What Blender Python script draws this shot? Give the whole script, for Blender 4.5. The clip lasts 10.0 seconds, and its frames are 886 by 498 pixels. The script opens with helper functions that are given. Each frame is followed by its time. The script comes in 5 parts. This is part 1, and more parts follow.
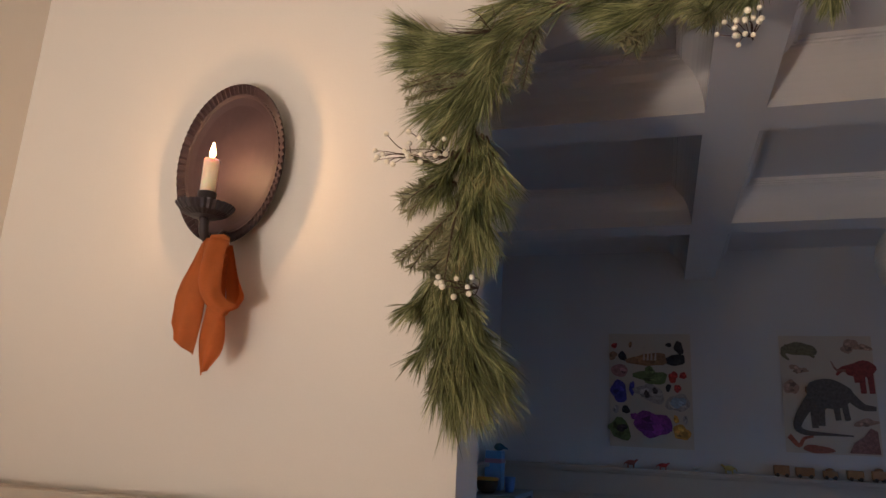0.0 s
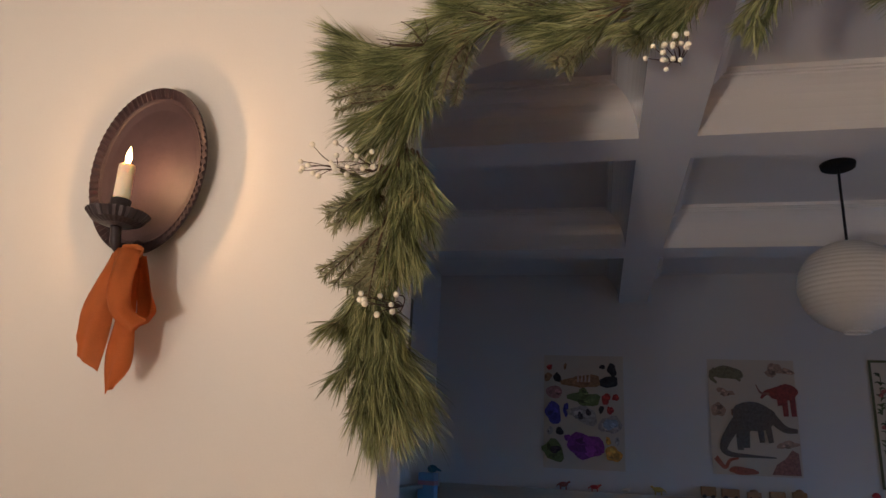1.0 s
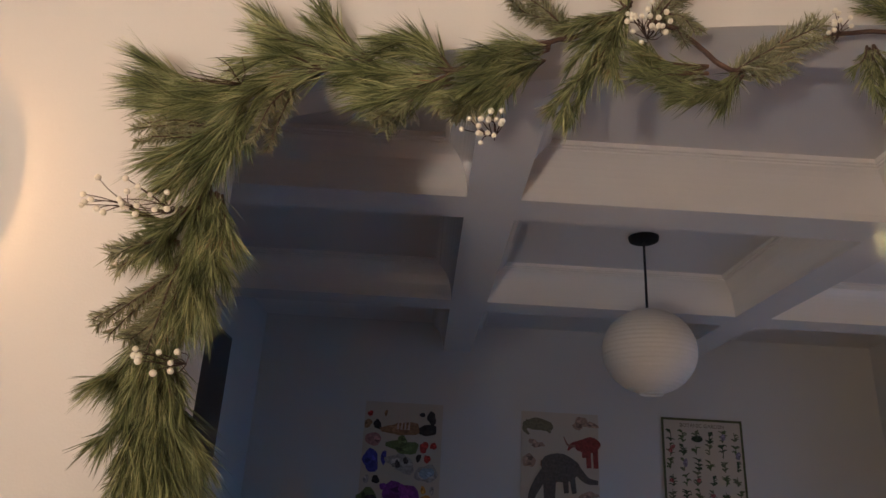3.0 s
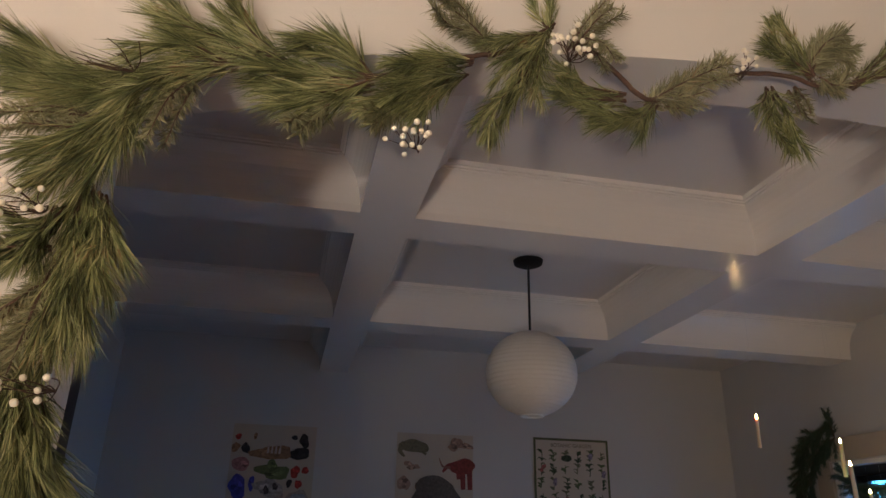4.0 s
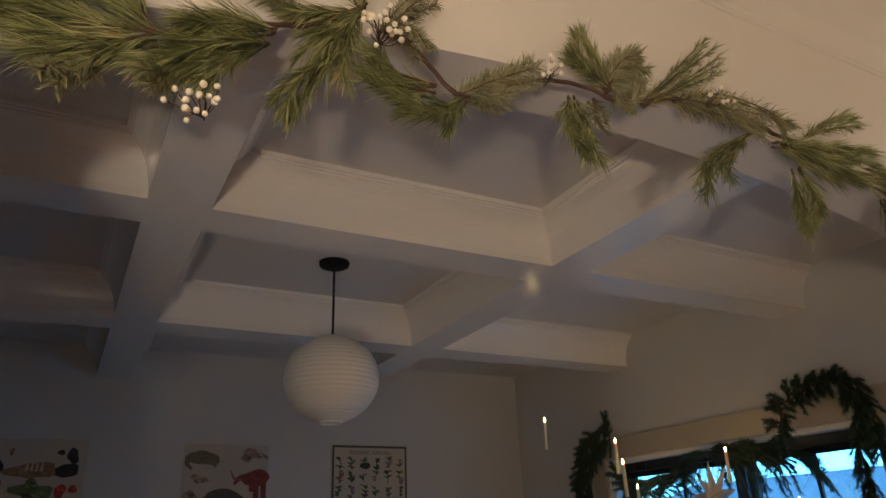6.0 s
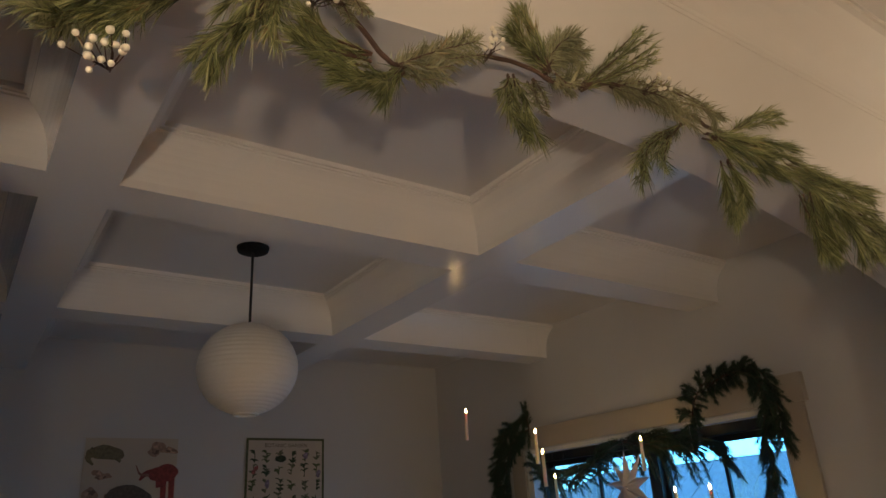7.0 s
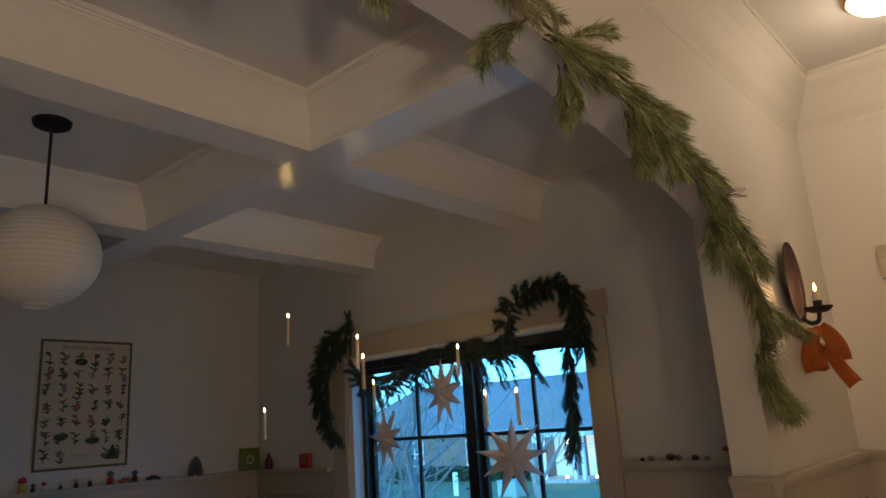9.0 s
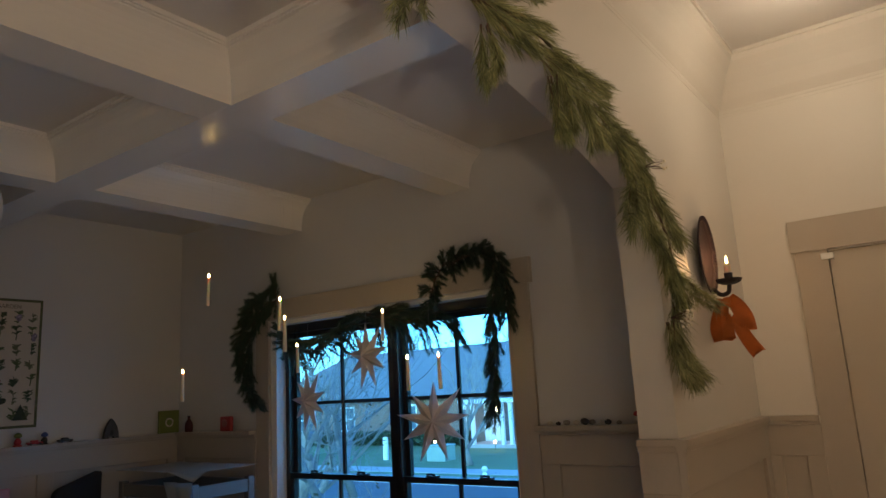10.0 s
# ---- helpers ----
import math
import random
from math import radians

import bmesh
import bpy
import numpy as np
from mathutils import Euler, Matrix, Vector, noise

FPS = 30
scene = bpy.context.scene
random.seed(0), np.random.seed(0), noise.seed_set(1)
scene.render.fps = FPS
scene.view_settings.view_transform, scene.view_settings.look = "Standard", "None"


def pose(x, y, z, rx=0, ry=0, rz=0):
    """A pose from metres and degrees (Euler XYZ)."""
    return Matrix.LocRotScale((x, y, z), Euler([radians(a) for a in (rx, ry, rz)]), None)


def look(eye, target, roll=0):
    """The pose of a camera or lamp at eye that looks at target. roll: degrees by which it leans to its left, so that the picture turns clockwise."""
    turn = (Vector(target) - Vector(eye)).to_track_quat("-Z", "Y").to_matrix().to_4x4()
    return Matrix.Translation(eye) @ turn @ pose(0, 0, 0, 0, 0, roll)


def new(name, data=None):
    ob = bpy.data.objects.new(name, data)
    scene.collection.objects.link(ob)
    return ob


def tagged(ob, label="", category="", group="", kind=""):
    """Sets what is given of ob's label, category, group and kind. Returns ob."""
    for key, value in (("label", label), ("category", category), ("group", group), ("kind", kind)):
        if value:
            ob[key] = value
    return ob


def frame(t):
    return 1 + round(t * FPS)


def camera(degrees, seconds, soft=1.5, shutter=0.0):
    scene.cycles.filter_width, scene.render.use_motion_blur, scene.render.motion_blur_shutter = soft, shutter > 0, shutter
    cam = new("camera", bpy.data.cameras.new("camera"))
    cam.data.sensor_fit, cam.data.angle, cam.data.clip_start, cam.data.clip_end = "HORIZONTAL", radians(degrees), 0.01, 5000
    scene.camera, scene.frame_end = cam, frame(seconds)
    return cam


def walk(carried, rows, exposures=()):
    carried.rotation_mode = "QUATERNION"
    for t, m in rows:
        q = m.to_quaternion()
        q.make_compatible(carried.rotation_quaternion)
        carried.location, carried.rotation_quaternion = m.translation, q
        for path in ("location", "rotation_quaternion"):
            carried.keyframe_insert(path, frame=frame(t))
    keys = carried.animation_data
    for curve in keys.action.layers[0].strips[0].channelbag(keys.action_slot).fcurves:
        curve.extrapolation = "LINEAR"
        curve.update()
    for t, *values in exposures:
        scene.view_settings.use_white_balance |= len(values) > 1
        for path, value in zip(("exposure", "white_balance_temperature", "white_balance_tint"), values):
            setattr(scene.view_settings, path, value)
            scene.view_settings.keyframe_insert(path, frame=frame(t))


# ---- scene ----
cam = camera(64.8, 10.0)
PATH = [
    (0, (0.07, -0.041, 1.507), (-0.519, 1.803, 2.009), 2.8),
    (0.5, (0.08, -0.026, 1.511), (-0.438, 1.831, 2.043), 2.9),
    (1, (0.086, -0.006, 1.512), (-0.342, 1.864, 2.075), 2.9),
    (1.5, (0.083, -0.005, 1.518), (-0.249, 1.876, 2.112), 3.0),
    (2, (0.099, -0.003, 1.53), (-0.134, 1.884, 2.152), 3.3),
    (2.5, (0.154, 0.0, 1.545), (0.029, 1.887, 2.198), 3.5),
    (4, (0.07, 0.095, 1.58), (0.451, 1.909, 2.331), 1.3),
    (4.5, (0.072, 0.104, 1.586), (0.623, 1.869, 2.349), -0.0),
    (5, (0.069, 0.131, 1.588), (0.762, 1.844, 2.353), -1.0),
    (5.5, (0.074, 0.156, 1.588), (0.874, 1.821, 2.355), -1.8),
    (6, (0.115, 0.164, 1.585), (0.996, 1.787, 2.352), -2.3),
    (7.5, (0.142, 0.265, 1.597), (1.333, 1.713, 2.295), -4.3),
    (8, (0.17, 0.28, 1.58), (1.466, 1.663, 2.217), -4.5),
    (8.5, (0.18, 0.285, 1.558), (1.565, 1.612, 2.125), -4.2),
    (9, (0.183, 0.285, 1.535), (1.652, 1.549, 2.03), -3.8),
    (9.5, (0.207, 0.276, 1.521), (1.744, 1.478, 1.961), -3.5),
    (10, (0.233, 0.261, 1.521), (1.827, 1.403, 1.916), -3.2),
]
EXPOSURES = [(0.0, 0.03, 5880, 13), (2.5, 0.17, 5880, 13), (4.5, 0.18, 6150, 12), (6.0, 0.12, 6600, 9), (7.5, -0.05, 6850, 8), (10.0, -0.12, 6900, 7)]
walk(cam, [(t, look(eye, target, roll)) for t, eye, target, roll in PATH], EXPOSURES)

# ---- light ----
world = bpy.data.worlds.new("world")
scene.world = world
world.use_nodes = True
wn = world.node_tree.nodes
sky = wn.new("ShaderNodeTexSky")
sky.sky_type, sky.sun_disc = "NISHITA", False
sky.sun_elevation, sky.sun_rotation = radians(14.0), radians(250)
sky.ozone_density = 4.0
tint = wn.new("ShaderNodeMix")
tint.data_type, tint.blend_type = "RGBA", "MULTIPLY"
tint.inputs[0].default_value, tint.inputs[7].default_value = 1.0, (0.17, 0.60, 1.0, 1)
world.node_tree.links.new(sky.outputs[0], tint.inputs[6])
world.node_tree.links.new(tint.outputs[2], wn["Background"].inputs[0])
wn["Background"].inputs[1].default_value = 1.15


def lamp(name, kind, m, power, colour, size=0.1, size_y=None):
    data = bpy.data.lights.new(name, kind)
    data.energy, data.color = power, colour
    if kind == "AREA":
        data.size = size
        if size_y:
            data.shape, data.size_y = "RECTANGLE", size_y
    elif kind == "SUN":
        data.angle = size
    else:
        data.shadow_soft_size = size
    ob = new(name, data)
    ob.matrix_world = m
    return ob


WARM = (1.0, 0.815, 0.63)
lamp("dusk_sun", "SUN", look((-20, 20, 8), (0, 0, 0)), 0.28, (0.45, 0.70, 1.0), radians(20))
shaded = lamp("shaded_table_lamp", "SPOT", look((-0.72, -1.30, 0.85), (-0.67, -1.20, 5.0)), 112, WARM, 0.06)
shaded.data.spot_size, shaded.data.spot_blend = radians(166), 0.5
below = lamp("shaded_table_lamp_below", "SPOT", look((-0.72, -1.30, 0.81), (-0.6, -1.0, 0.0)), 120, WARM, 0.16)
below.data.spot_size, below.data.spot_blend = radians(125), 0.5
lamp("lamp_shade_glow", "POINT", pose(-0.72, -1.30, 0.85), 2.5, WARM, 0.14)
lamp("foyer_ceiling_bulb", "POINT", pose(3.1, 0.5, 2.80), 4.0, WARM, 0.09)
# unseen area lamp added by the west foyer wall, brightens the dining room's east wall
lamp("side_fill", "AREA", look((-1.22, -0.55, 1.10), (1.2, 1.1, 1.95)), 10.5, WARM, 0.9, 1.3)
# unseen area lamp added behind the camera to fill foyer and dining room
lamp("rear_fill", "AREA", look((-0.2, -3.7, 1.25), (1.0, 1.5, 2.0)), 9, WARM, 1.9, 1.6)
lamp("window_daylight", "AREA", look((3.12, 2.88, 1.10), (0.0, 2.88, 1.10)), 3.0, (0.26, 0.48, 1.0), 1.6, 1.7)

# ---- materials ----
MATS = {}


def mat(name, colour, rough=0.6, vary=0.08, scale=6.0, bump=0.15, fine=120.0, metal=0.0, island=0.0, coat=0.0, emit=None, spec=0.5, wear=0.07):
    """A painted, wooden or woven surface: two scales of tone, fine relief and uneven gloss."""
    if name in MATS:
        return MATS[name]
    m = bpy.data.materials.new(name)
    MATS[name] = m
    m.use_nodes = True
    nt = m.node_tree
    b = nt.nodes["Principled BSDF"]
    link = nt.links.new
    b.inputs["Metallic"].default_value = metal
    b.inputs["Coat Weight"].default_value = coat
    b.inputs["Specular IOR Level"].default_value = spec
    tc = nt.nodes.new("ShaderNodeTexCoord")
    big = nt.nodes.new("ShaderNodeTexNoise")
    big.inputs["Scale"].default_value, big.inputs["Detail"].default_value = scale, 4.0
    small = nt.nodes.new("ShaderNodeTexNoise")
    small.inputs["Scale"].default_value, small.inputs["Detail"].default_value = fine, 3.0
    for n in (big, small):
        link(tc.outputs["Object"], n.inputs["Vector"])
    add = nt.nodes.new("ShaderNodeMath")
    add.operation = "MULTIPLY_ADD"
    link(small.outputs["Fac"], add.inputs[0])
    add.inputs[1].default_value = 0.4
    link(big.outputs["Fac"], add.inputs[2])
    last = add.outputs[0]
    if island:
        geo = nt.nodes.new("ShaderNodeNewGeometry")
        more = nt.nodes.new("ShaderNodeMath")
        more.operation = "MULTIPLY_ADD"
        link(geo.outputs["Random Per Island"], more.inputs[0])
        more.inputs[1].default_value = island
        link(last, more.inputs[2])
        last = more.outputs[0]
    ramp = nt.nodes.new("ShaderNodeMapRange")
    ramp.inputs["From Min"].default_value, ramp.inputs["From Max"].default_value = 0.35, 1.05 + island
    ramp.inputs["To Min"].default_value, ramp.inputs["To Max"].default_value = 1 - vary, 1 + vary
    link(last, ramp.inputs["Value"])
    mul = nt.nodes.new("ShaderNodeMix")
    mul.data_type, mul.blend_type = "RGBA", "MULTIPLY"
    mul.inputs[0].default_value = 1.0
    mul.inputs[6].default_value = (*colour, 1)
    link(ramp.outputs[0], mul.inputs[7])
    link(mul.outputs[2], b.inputs["Base Color"])
    rr = nt.nodes.new("ShaderNodeMapRange")
    rr.inputs["To Min"].default_value, rr.inputs["To Max"].default_value = max(rough - wear, 0.02), min(rough + wear, 1)
    link(big.outputs["Fac"], rr.inputs["Value"])
    link(rr.outputs[0], b.inputs["Roughness"])
    if bump:
        bp = nt.nodes.new("ShaderNodeBump")
        bp.inputs["Strength"].default_value, bp.inputs["Distance"].default_value = bump, 0.002
        link(small.outputs["Fac"], bp.inputs["Height"])
        link(bp.outputs[0], b.inputs["Normal"])
    if emit:
        b.inputs["Emission Color"].default_value = (*emit[0], 1)
        b.inputs["Emission Strength"].default_value = emit[1]
    return m


def glass_mat():
    if "glass" in MATS:
        return MATS["glass"]
    m = bpy.data.materials.new("glass")
    m.use_nodes = True
    b = m.node_tree.nodes["Principled BSDF"]
    b.inputs["Base Color"].default_value = (0.95, 0.98, 1, 1)
    b.inputs["Roughness"].default_value, b.inputs["IOR"].default_value = 0.0, 1.45
    b.inputs["Transmission Weight"].default_value = 1.0
    MATS["glass"] = m
    return m


HALL_PAINT = mat("hall_paint", (0.68, 0.64, 0.58), 0.55, 0.03, 1.5, 0.12, 260)
ROOM_PAINT = mat("room_paint", (0.60, 0.585, 0.57), 0.6, 0.03, 1.5, 0.12, 260)
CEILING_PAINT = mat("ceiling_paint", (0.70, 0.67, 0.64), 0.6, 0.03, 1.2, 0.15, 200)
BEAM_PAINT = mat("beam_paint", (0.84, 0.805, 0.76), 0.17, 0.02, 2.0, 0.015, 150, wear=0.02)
TRIM_PAINT = mat("trim_paint", (0.46, 0.40, 0.33), 0.35, 0.05, 3.0, 0.08, 150)
FLOOR_WOOD = mat("floor_wood", (0.26, 0.16, 0.09), 0.35, 0.2, 3.0, 0.1, 60)
BLACK_FRAME = mat("black_frame", (0.012, 0.012, 0.014), 0.35, 0.2, 5, 0.05, 200)
IRON = mat("dark_iron", (0.030, 0.022, 0.024), 0.42, 0.3, 18, 0.35, 160, metal=0.35)
PLATE = mat("bronzed_plate", (0.030, 0.019, 0.023), 0.55, 0.30, 14, 0.35, 60, spec=0.22)
WAX = mat("ivory_wax", (0.85, 0.72, 0.52), 0.45, 0.05, 20, 0.05, 100)
wax_node = WAX.node_tree.nodes["Principled BSDF"]
wax_node.inputs["Subsurface Weight"].default_value = 0.5
wax_node.inputs["Subsurface Radius"].default_value = (1.0, 0.45, 0.18)
wax_node.inputs["Subsurface Scale"].default_value = 0.012
RIBBON = mat("rust_velvet", (0.60, 0.17, 0.035), 0.75, 0.16, 25, 0.3, 500)


def needle_mat(name, stops):
    """Waxy needles: each one takes its own tone between dark, mid and sunlit-dry greens."""
    m = bpy.data.materials.new(name)
    m.use_nodes = True
    nt = m.node_tree
    b = nt.nodes["Principled BSDF"]
    geo = nt.nodes.new("ShaderNodeNewGeometry")
    ramp = nt.nodes.new("ShaderNodeValToRGB")
    while len(ramp.color_ramp.elements) < len(stops):
        ramp.color_ramp.elements.new(0.5)
    for e, (at, colour) in zip(ramp.color_ramp.elements, stops):
        e.position, e.color = at, (*colour, 1)
    clump = nt.nodes.new("ShaderNodeTexNoise")
    clump.inputs["Scale"].default_value = 16.0
    tc = nt.nodes.new("ShaderNodeTexCoord")
    nt.links.new(tc.outputs["Object"], clump.inputs["Vector"])
    add = nt.nodes.new("ShaderNodeMath")
    add.operation = "MULTIPLY_ADD"
    nt.links.new(geo.outputs["Random Per Island"], add.inputs[0])
    add.inputs[1].default_value = 0.72
    sub = nt.nodes.new("ShaderNodeMath")
    sub.operation = "MULTIPLY_ADD"
    nt.links.new(clump.outputs["Fac"], sub.inputs[0])
    sub.inputs[1].default_value, sub.inputs[2].default_value = 1.1, -0.41
    nt.links.new(sub.outputs[0], add.inputs[2])
    nt.links.new(add.outputs[0], ramp.inputs["Fac"])
    nt.links.new(ramp.outputs["Color"], b.inputs["Base Color"])
    b.inputs["Roughness"].default_value = 0.42
    return m


PINE_M = needle_mat("pine_needles", [(0.0, (0.030, 0.038, 0.014)), (0.35, (0.125, 0.145, 0.052)), (0.68, (0.310, 0.330, 0.135)), (0.94, (0.600, 0.580, 0.300)), (1.0, (0.30, 0.17, 0.07))])
FIR_M = needle_mat("fir_needles", [(0.0, (0.075, 0.075, 0.035)), (0.45, (0.21, 0.205, 0.105)), (0.85, (0.36, 0.345, 0.19)), (1.0, (0.26, 0.17, 0.09))])
DARKFIR_M = mat("cedar_needles", (0.030, 0.062, 0.035), 0.55, 0.5, 9, 0.0, 60, island=0.9)
TWIG = mat("brown_twig", (0.085, 0.045, 0.028), 0.7, 0.35, 40, 0.5, 200)
BERRY = mat("white_berry", (0.80, 0.74, 0.60), 0.35, 0.08, 60, 0.05, 200)
PAPER = mat("poster_paper", (0.56, 0.49, 0.40), 0.7, 0.06, 5, 0.08, 150)
LANTERN = mat("lantern_paper", (0.78, 0.74, 0.68), 0.8, 0.05, 8, 0.2, 90)
STAR = mat("star_paper", (0.62, 0.56, 0.56), 0.75, 0.08, 20, 0.15, 150)
FLAME = mat("flame", (1, 0.75, 0.35), 0.5, 0.0, 5, 0.0, emit=((1.0, 0.62, 0.22), 22))
BULB = mat("flame_bulb", (1, 0.8, 0.45), 0.5, 0.0, 5, 0.0, emit=((1.0, 0.66, 0.25), 60))

# ---- builders ----


def link_mesh(name, bm, material, parent=None, label="", smooth=False):
    me = bpy.data.meshes.new(name)
    bm.to_mesh(me)
    bm.free()
    me.materials.append(material)
    if smooth:
        me.polygons.foreach_set("use_smooth", [True] * len(me.polygons))
    ob = new(name, me)
    if parent:
        ob.parent = parent
    if label:
        tagged(ob, label)
    return ob


def part(name, bm, material, parent, label="", smooth=False):
    return link_mesh(name, bm, material, parent, label, smooth)


def thing(name, at, label, category, group="", turn=0.0):
    ob = new(name)
    ob.empty_display_size = 0.05
    ob.matrix_world = pose(*at, 0, 0, turn)
    return tagged(ob, label, category, group)


def box(bm, x0, x1, y0, y1, z0, z1):
    v = [bm.verts.new((x, y, z)) for z in (z0, z1) for x, y in ((x0, y0), (x1, y0), (x1, y1), (x0, y1))]
    for f in ((3, 2, 1, 0), (4, 5, 6, 7), (0, 1, 5, 4), (1, 2, 6, 5), (2, 3, 7, 6), (3, 0, 4, 7)):
        bm.faces.new([v[i] for i in f])
    return bm


def rbox(x0, x1, y0, y1, z0, z1, r=0.004, seg=1):
    bm = box(bmesh.new(), x0, x1, y0, y1, z0, z1)
    bmesh.ops.bevel(bm, geom=bm.edges[:], offset=r, segments=seg, affect="EDGES", profile=0.7)
    return bm


def lathe(bm, rings, n=24, ox=0.0, oy=0.0, crimp=0.0, teeth=0):
    """Turns (radius, z) pairs about the upright axis."""
    loops = []
    for r, z in rings:
        loops.append([bm.verts.new((ox + (r + (crimp * r if teeth and k % 2 else 0)) * math.cos(2 * math.pi * k / n), oy + (r + (crimp * r if teeth and k % 2 else 0)) * math.sin(2 * math.pi * k / n), z)) for k in range(n)])
    for a, b in zip(loops, loops[1:]):
        for k in range(n):
            bm.faces.new((a[k], a[(k + 1) % n], b[(k + 1) % n], b[k]))
    bm.faces.new(loops[0][::-1])
    bm.faces.new(loops[-1])
    return bm


def tube(bm, pts, r0, r1=None, n=6):
    r1 = r0 if r1 is None else r1
    pts = [Vector(p) for p in pts]
    loops = []
    for i, p in enumerate(pts):
        d = (pts[min(i + 1, len(pts) - 1)] - pts[max(i - 1, 0)]).normalized()
        a = d.cross(Vector((0.31, 0.17, 0.93))).normalized()
        b = d.cross(a)
        r = r0 + (r1 - r0) * i / max(len(pts) - 1, 1)
        loops.append([bm.verts.new(p + a * r * math.cos(2 * math.pi * k / n) + b * r * math.sin(2 * math.pi * k / n)) for k in range(n)])
    for a, b in zip(loops, loops[1:]):
        for k in range(n):
            bm.faces.new((a[k], a[(k + 1) % n], b[(k + 1) % n], b[k]))
    bm.faces.new(loops[0][::-1])
    bm.faces.new(loops[-1])
    return bm


def curve_pts(ctrl, n=12):
    """A smooth line through control points."""
    c = [Vector(p) for p in ctrl]
    c = [c[0] * 2 - c[1]] + c + [c[-1] * 2 - c[-2]]
    out = []
    for i in range(1, len(c) - 2):
        for k in range(n):
            t = k / n
            out.append(0.5 * (2 * c[i] + (c[i + 1] - c[i - 1]) * t + (2 * c[i - 1] - 5 * c[i] + 4 * c[i + 1] - c[i + 2]) * t * t + (3 * c[i] - c[i - 1] - 3 * c[i + 1] + c[i + 2]) * t ** 3))
    out.append(c[-2])
    return out


# ---- structure ----
WF, WB = 1.035, 1.165
JL, JR, ARCH_X, ARCH_TOP, ARCH_R = -0.235, 2.56, 1.165, 2.413, 4.55
RL, RR, RB = -1.0, 3.19, 4.735
HL, HR, HB = -1.25, 3.73, -4.0
CEIL, BEAM, HALL_CEIL = 2.74, 2.545, 3.04


def arch_z(x):
    return ARCH_TOP - ARCH_R + math.sqrt(ARCH_R ** 2 - (x - ARCH_X) ** 2)


def arch_wall():
    bm = bmesh.new()
    xs = [HL - 0.15, JL] + [JL + (JR - JL) * k / 64 for k in range(1, 64)] + [JR, HR + 0.15]

    def quad(*p):
        bm.faces.new([bm.verts.new(q) for q in p])
    for a, b in zip(xs, xs[1:]):
        inside = a >= JL and b <= JR
        za, zb = (arch_z(a), arch_z(b)) if inside else (0.0, 0.0)
        quad((a, WF, za), (b, WF, zb), (b, WF, 3.2), (a, WF, 3.2))
        quad((b, WB, zb), (a, WB, za), (a, WB, 3.2), (b, WB, 3.2))
        if inside:
            quad((a, WB, za), (b, WB, zb), (b, WF, zb), (a, WF, za))
    for x, s in ((JL, 1), (JR, -1)):
        p = [(x, WF, 0), (x, WB, 0), (x, WB, arch_z(x)), (x, WF, arch_z(x))]
        quad(*(p if s > 0 else p[::-1]))
    bmesh.ops.remove_doubles(bm, verts=bm.verts[:], dist=0.0005)
    return bm


wall_arch = tagged(link_mesh("wall_arch", arch_wall(), HALL_PAINT), "cream painted wall with a wide low arched opening", "wall", kind="structure")


def structure(name, bm, material, label, category="wall"):
    return tagged(link_mesh(name, bm, material), label, category, kind="structure")


structure("floor", box(bmesh.new(), HL - 0.15, HR + 0.15, HB - 0.15, RB + 0.15, -0.12, 0.0), FLOOR_WOOD, "brown wooden floor", "floor")
structure("wall_back", box(bmesh.new(), RL - 0.15, RR + 0.15, RB, RB + 0.15, 0, 3.2), ROOM_PAINT, "off-white painted dining room wall")
structure("wall_west", box(bmesh.new(), RL - 0.15, RL, WB, RB, 0, 3.2), ROOM_PAINT, "off-white painted dining room wall")
structure("hall_wall_west", box(bmesh.new(), HL - 0.15, HL, HB, WF, 0, 3.2), HALL_PAINT, "cream painted foyer wall")
structure("hall_wall_south", box(bmesh.new(), HL - 0.15, HR + 0.15, HB - 0.15, HB, 0, 3.2), HALL_PAINT, "cream painted foyer wall")
structure("hall_ceiling", box(bmesh.new(), HL - 0.15, HR + 0.15, HB - 0.15, WF, HALL_CEIL, HALL_CEIL + 0.16), CEILING_PAINT, "white painted foyer ceiling", "ceiling")
bm = bmesh.new()
CROWN = [(0.0, -0.275), (0.0015, -0.274), (0.0015, -0.260), (0.003, -0.258), (0.004, -0.244), (0.030, -0.200), (0.055, -0.140), (0.085, -0.085), (0.115, -0.045), (0.122, -0.020), (0.130, -0.018), (0.130, 0.0)]
loops = [[bm.verts.new(q) for q in ((HL + o, HB + o, HALL_CEIL + h), (HR - o, HB + o, HALL_CEIL + h), (HR - o, WF - o, HALL_CEIL + h), (HL + o, WF - o, HALL_CEIL + h))] for o, h in CROWN]
for a, b in zip(loops, loops[1:]):
    for k in range(4):
        bm.faces.new((a[(k + 1) % 4], a[k], b[k], b[(k + 1) % 4]))
structure("hall_crown", bm, HALL_PAINT, "cream painted wide crown moulding", "crown moulding")
DOOR_Y0, DOOR_Y1, DOOR_Z = -0.23, 0.665, 2.035
bm = bmesh.new()
box(bm, HR, HR + 0.15, DOOR_Y1, WF, 0, 3.2)
box(bm, HR, HR + 0.15, HB, DOOR_Y0, 0, 3.2)
box(bm, HR, HR + 0.15, DOOR_Y0, DOOR_Y1, DOOR_Z, 3.2)
structure("hall_wall_east", bm, HALL_PAINT, "cream painted foyer wall round a door")
WY0, WY1, WZ0, WZ1 = 2.00, 3.76, 0.16, 2.00
bm = bmesh.new()
box(bm, RR, RR + 0.15, WB, WY0, 0, 3.2)
box(bm, RR, RR + 0.15, WY1, RB, 0, 3.2)
box(bm, RR, RR + 0.15, WY0, WY1, WZ1, 3.2)
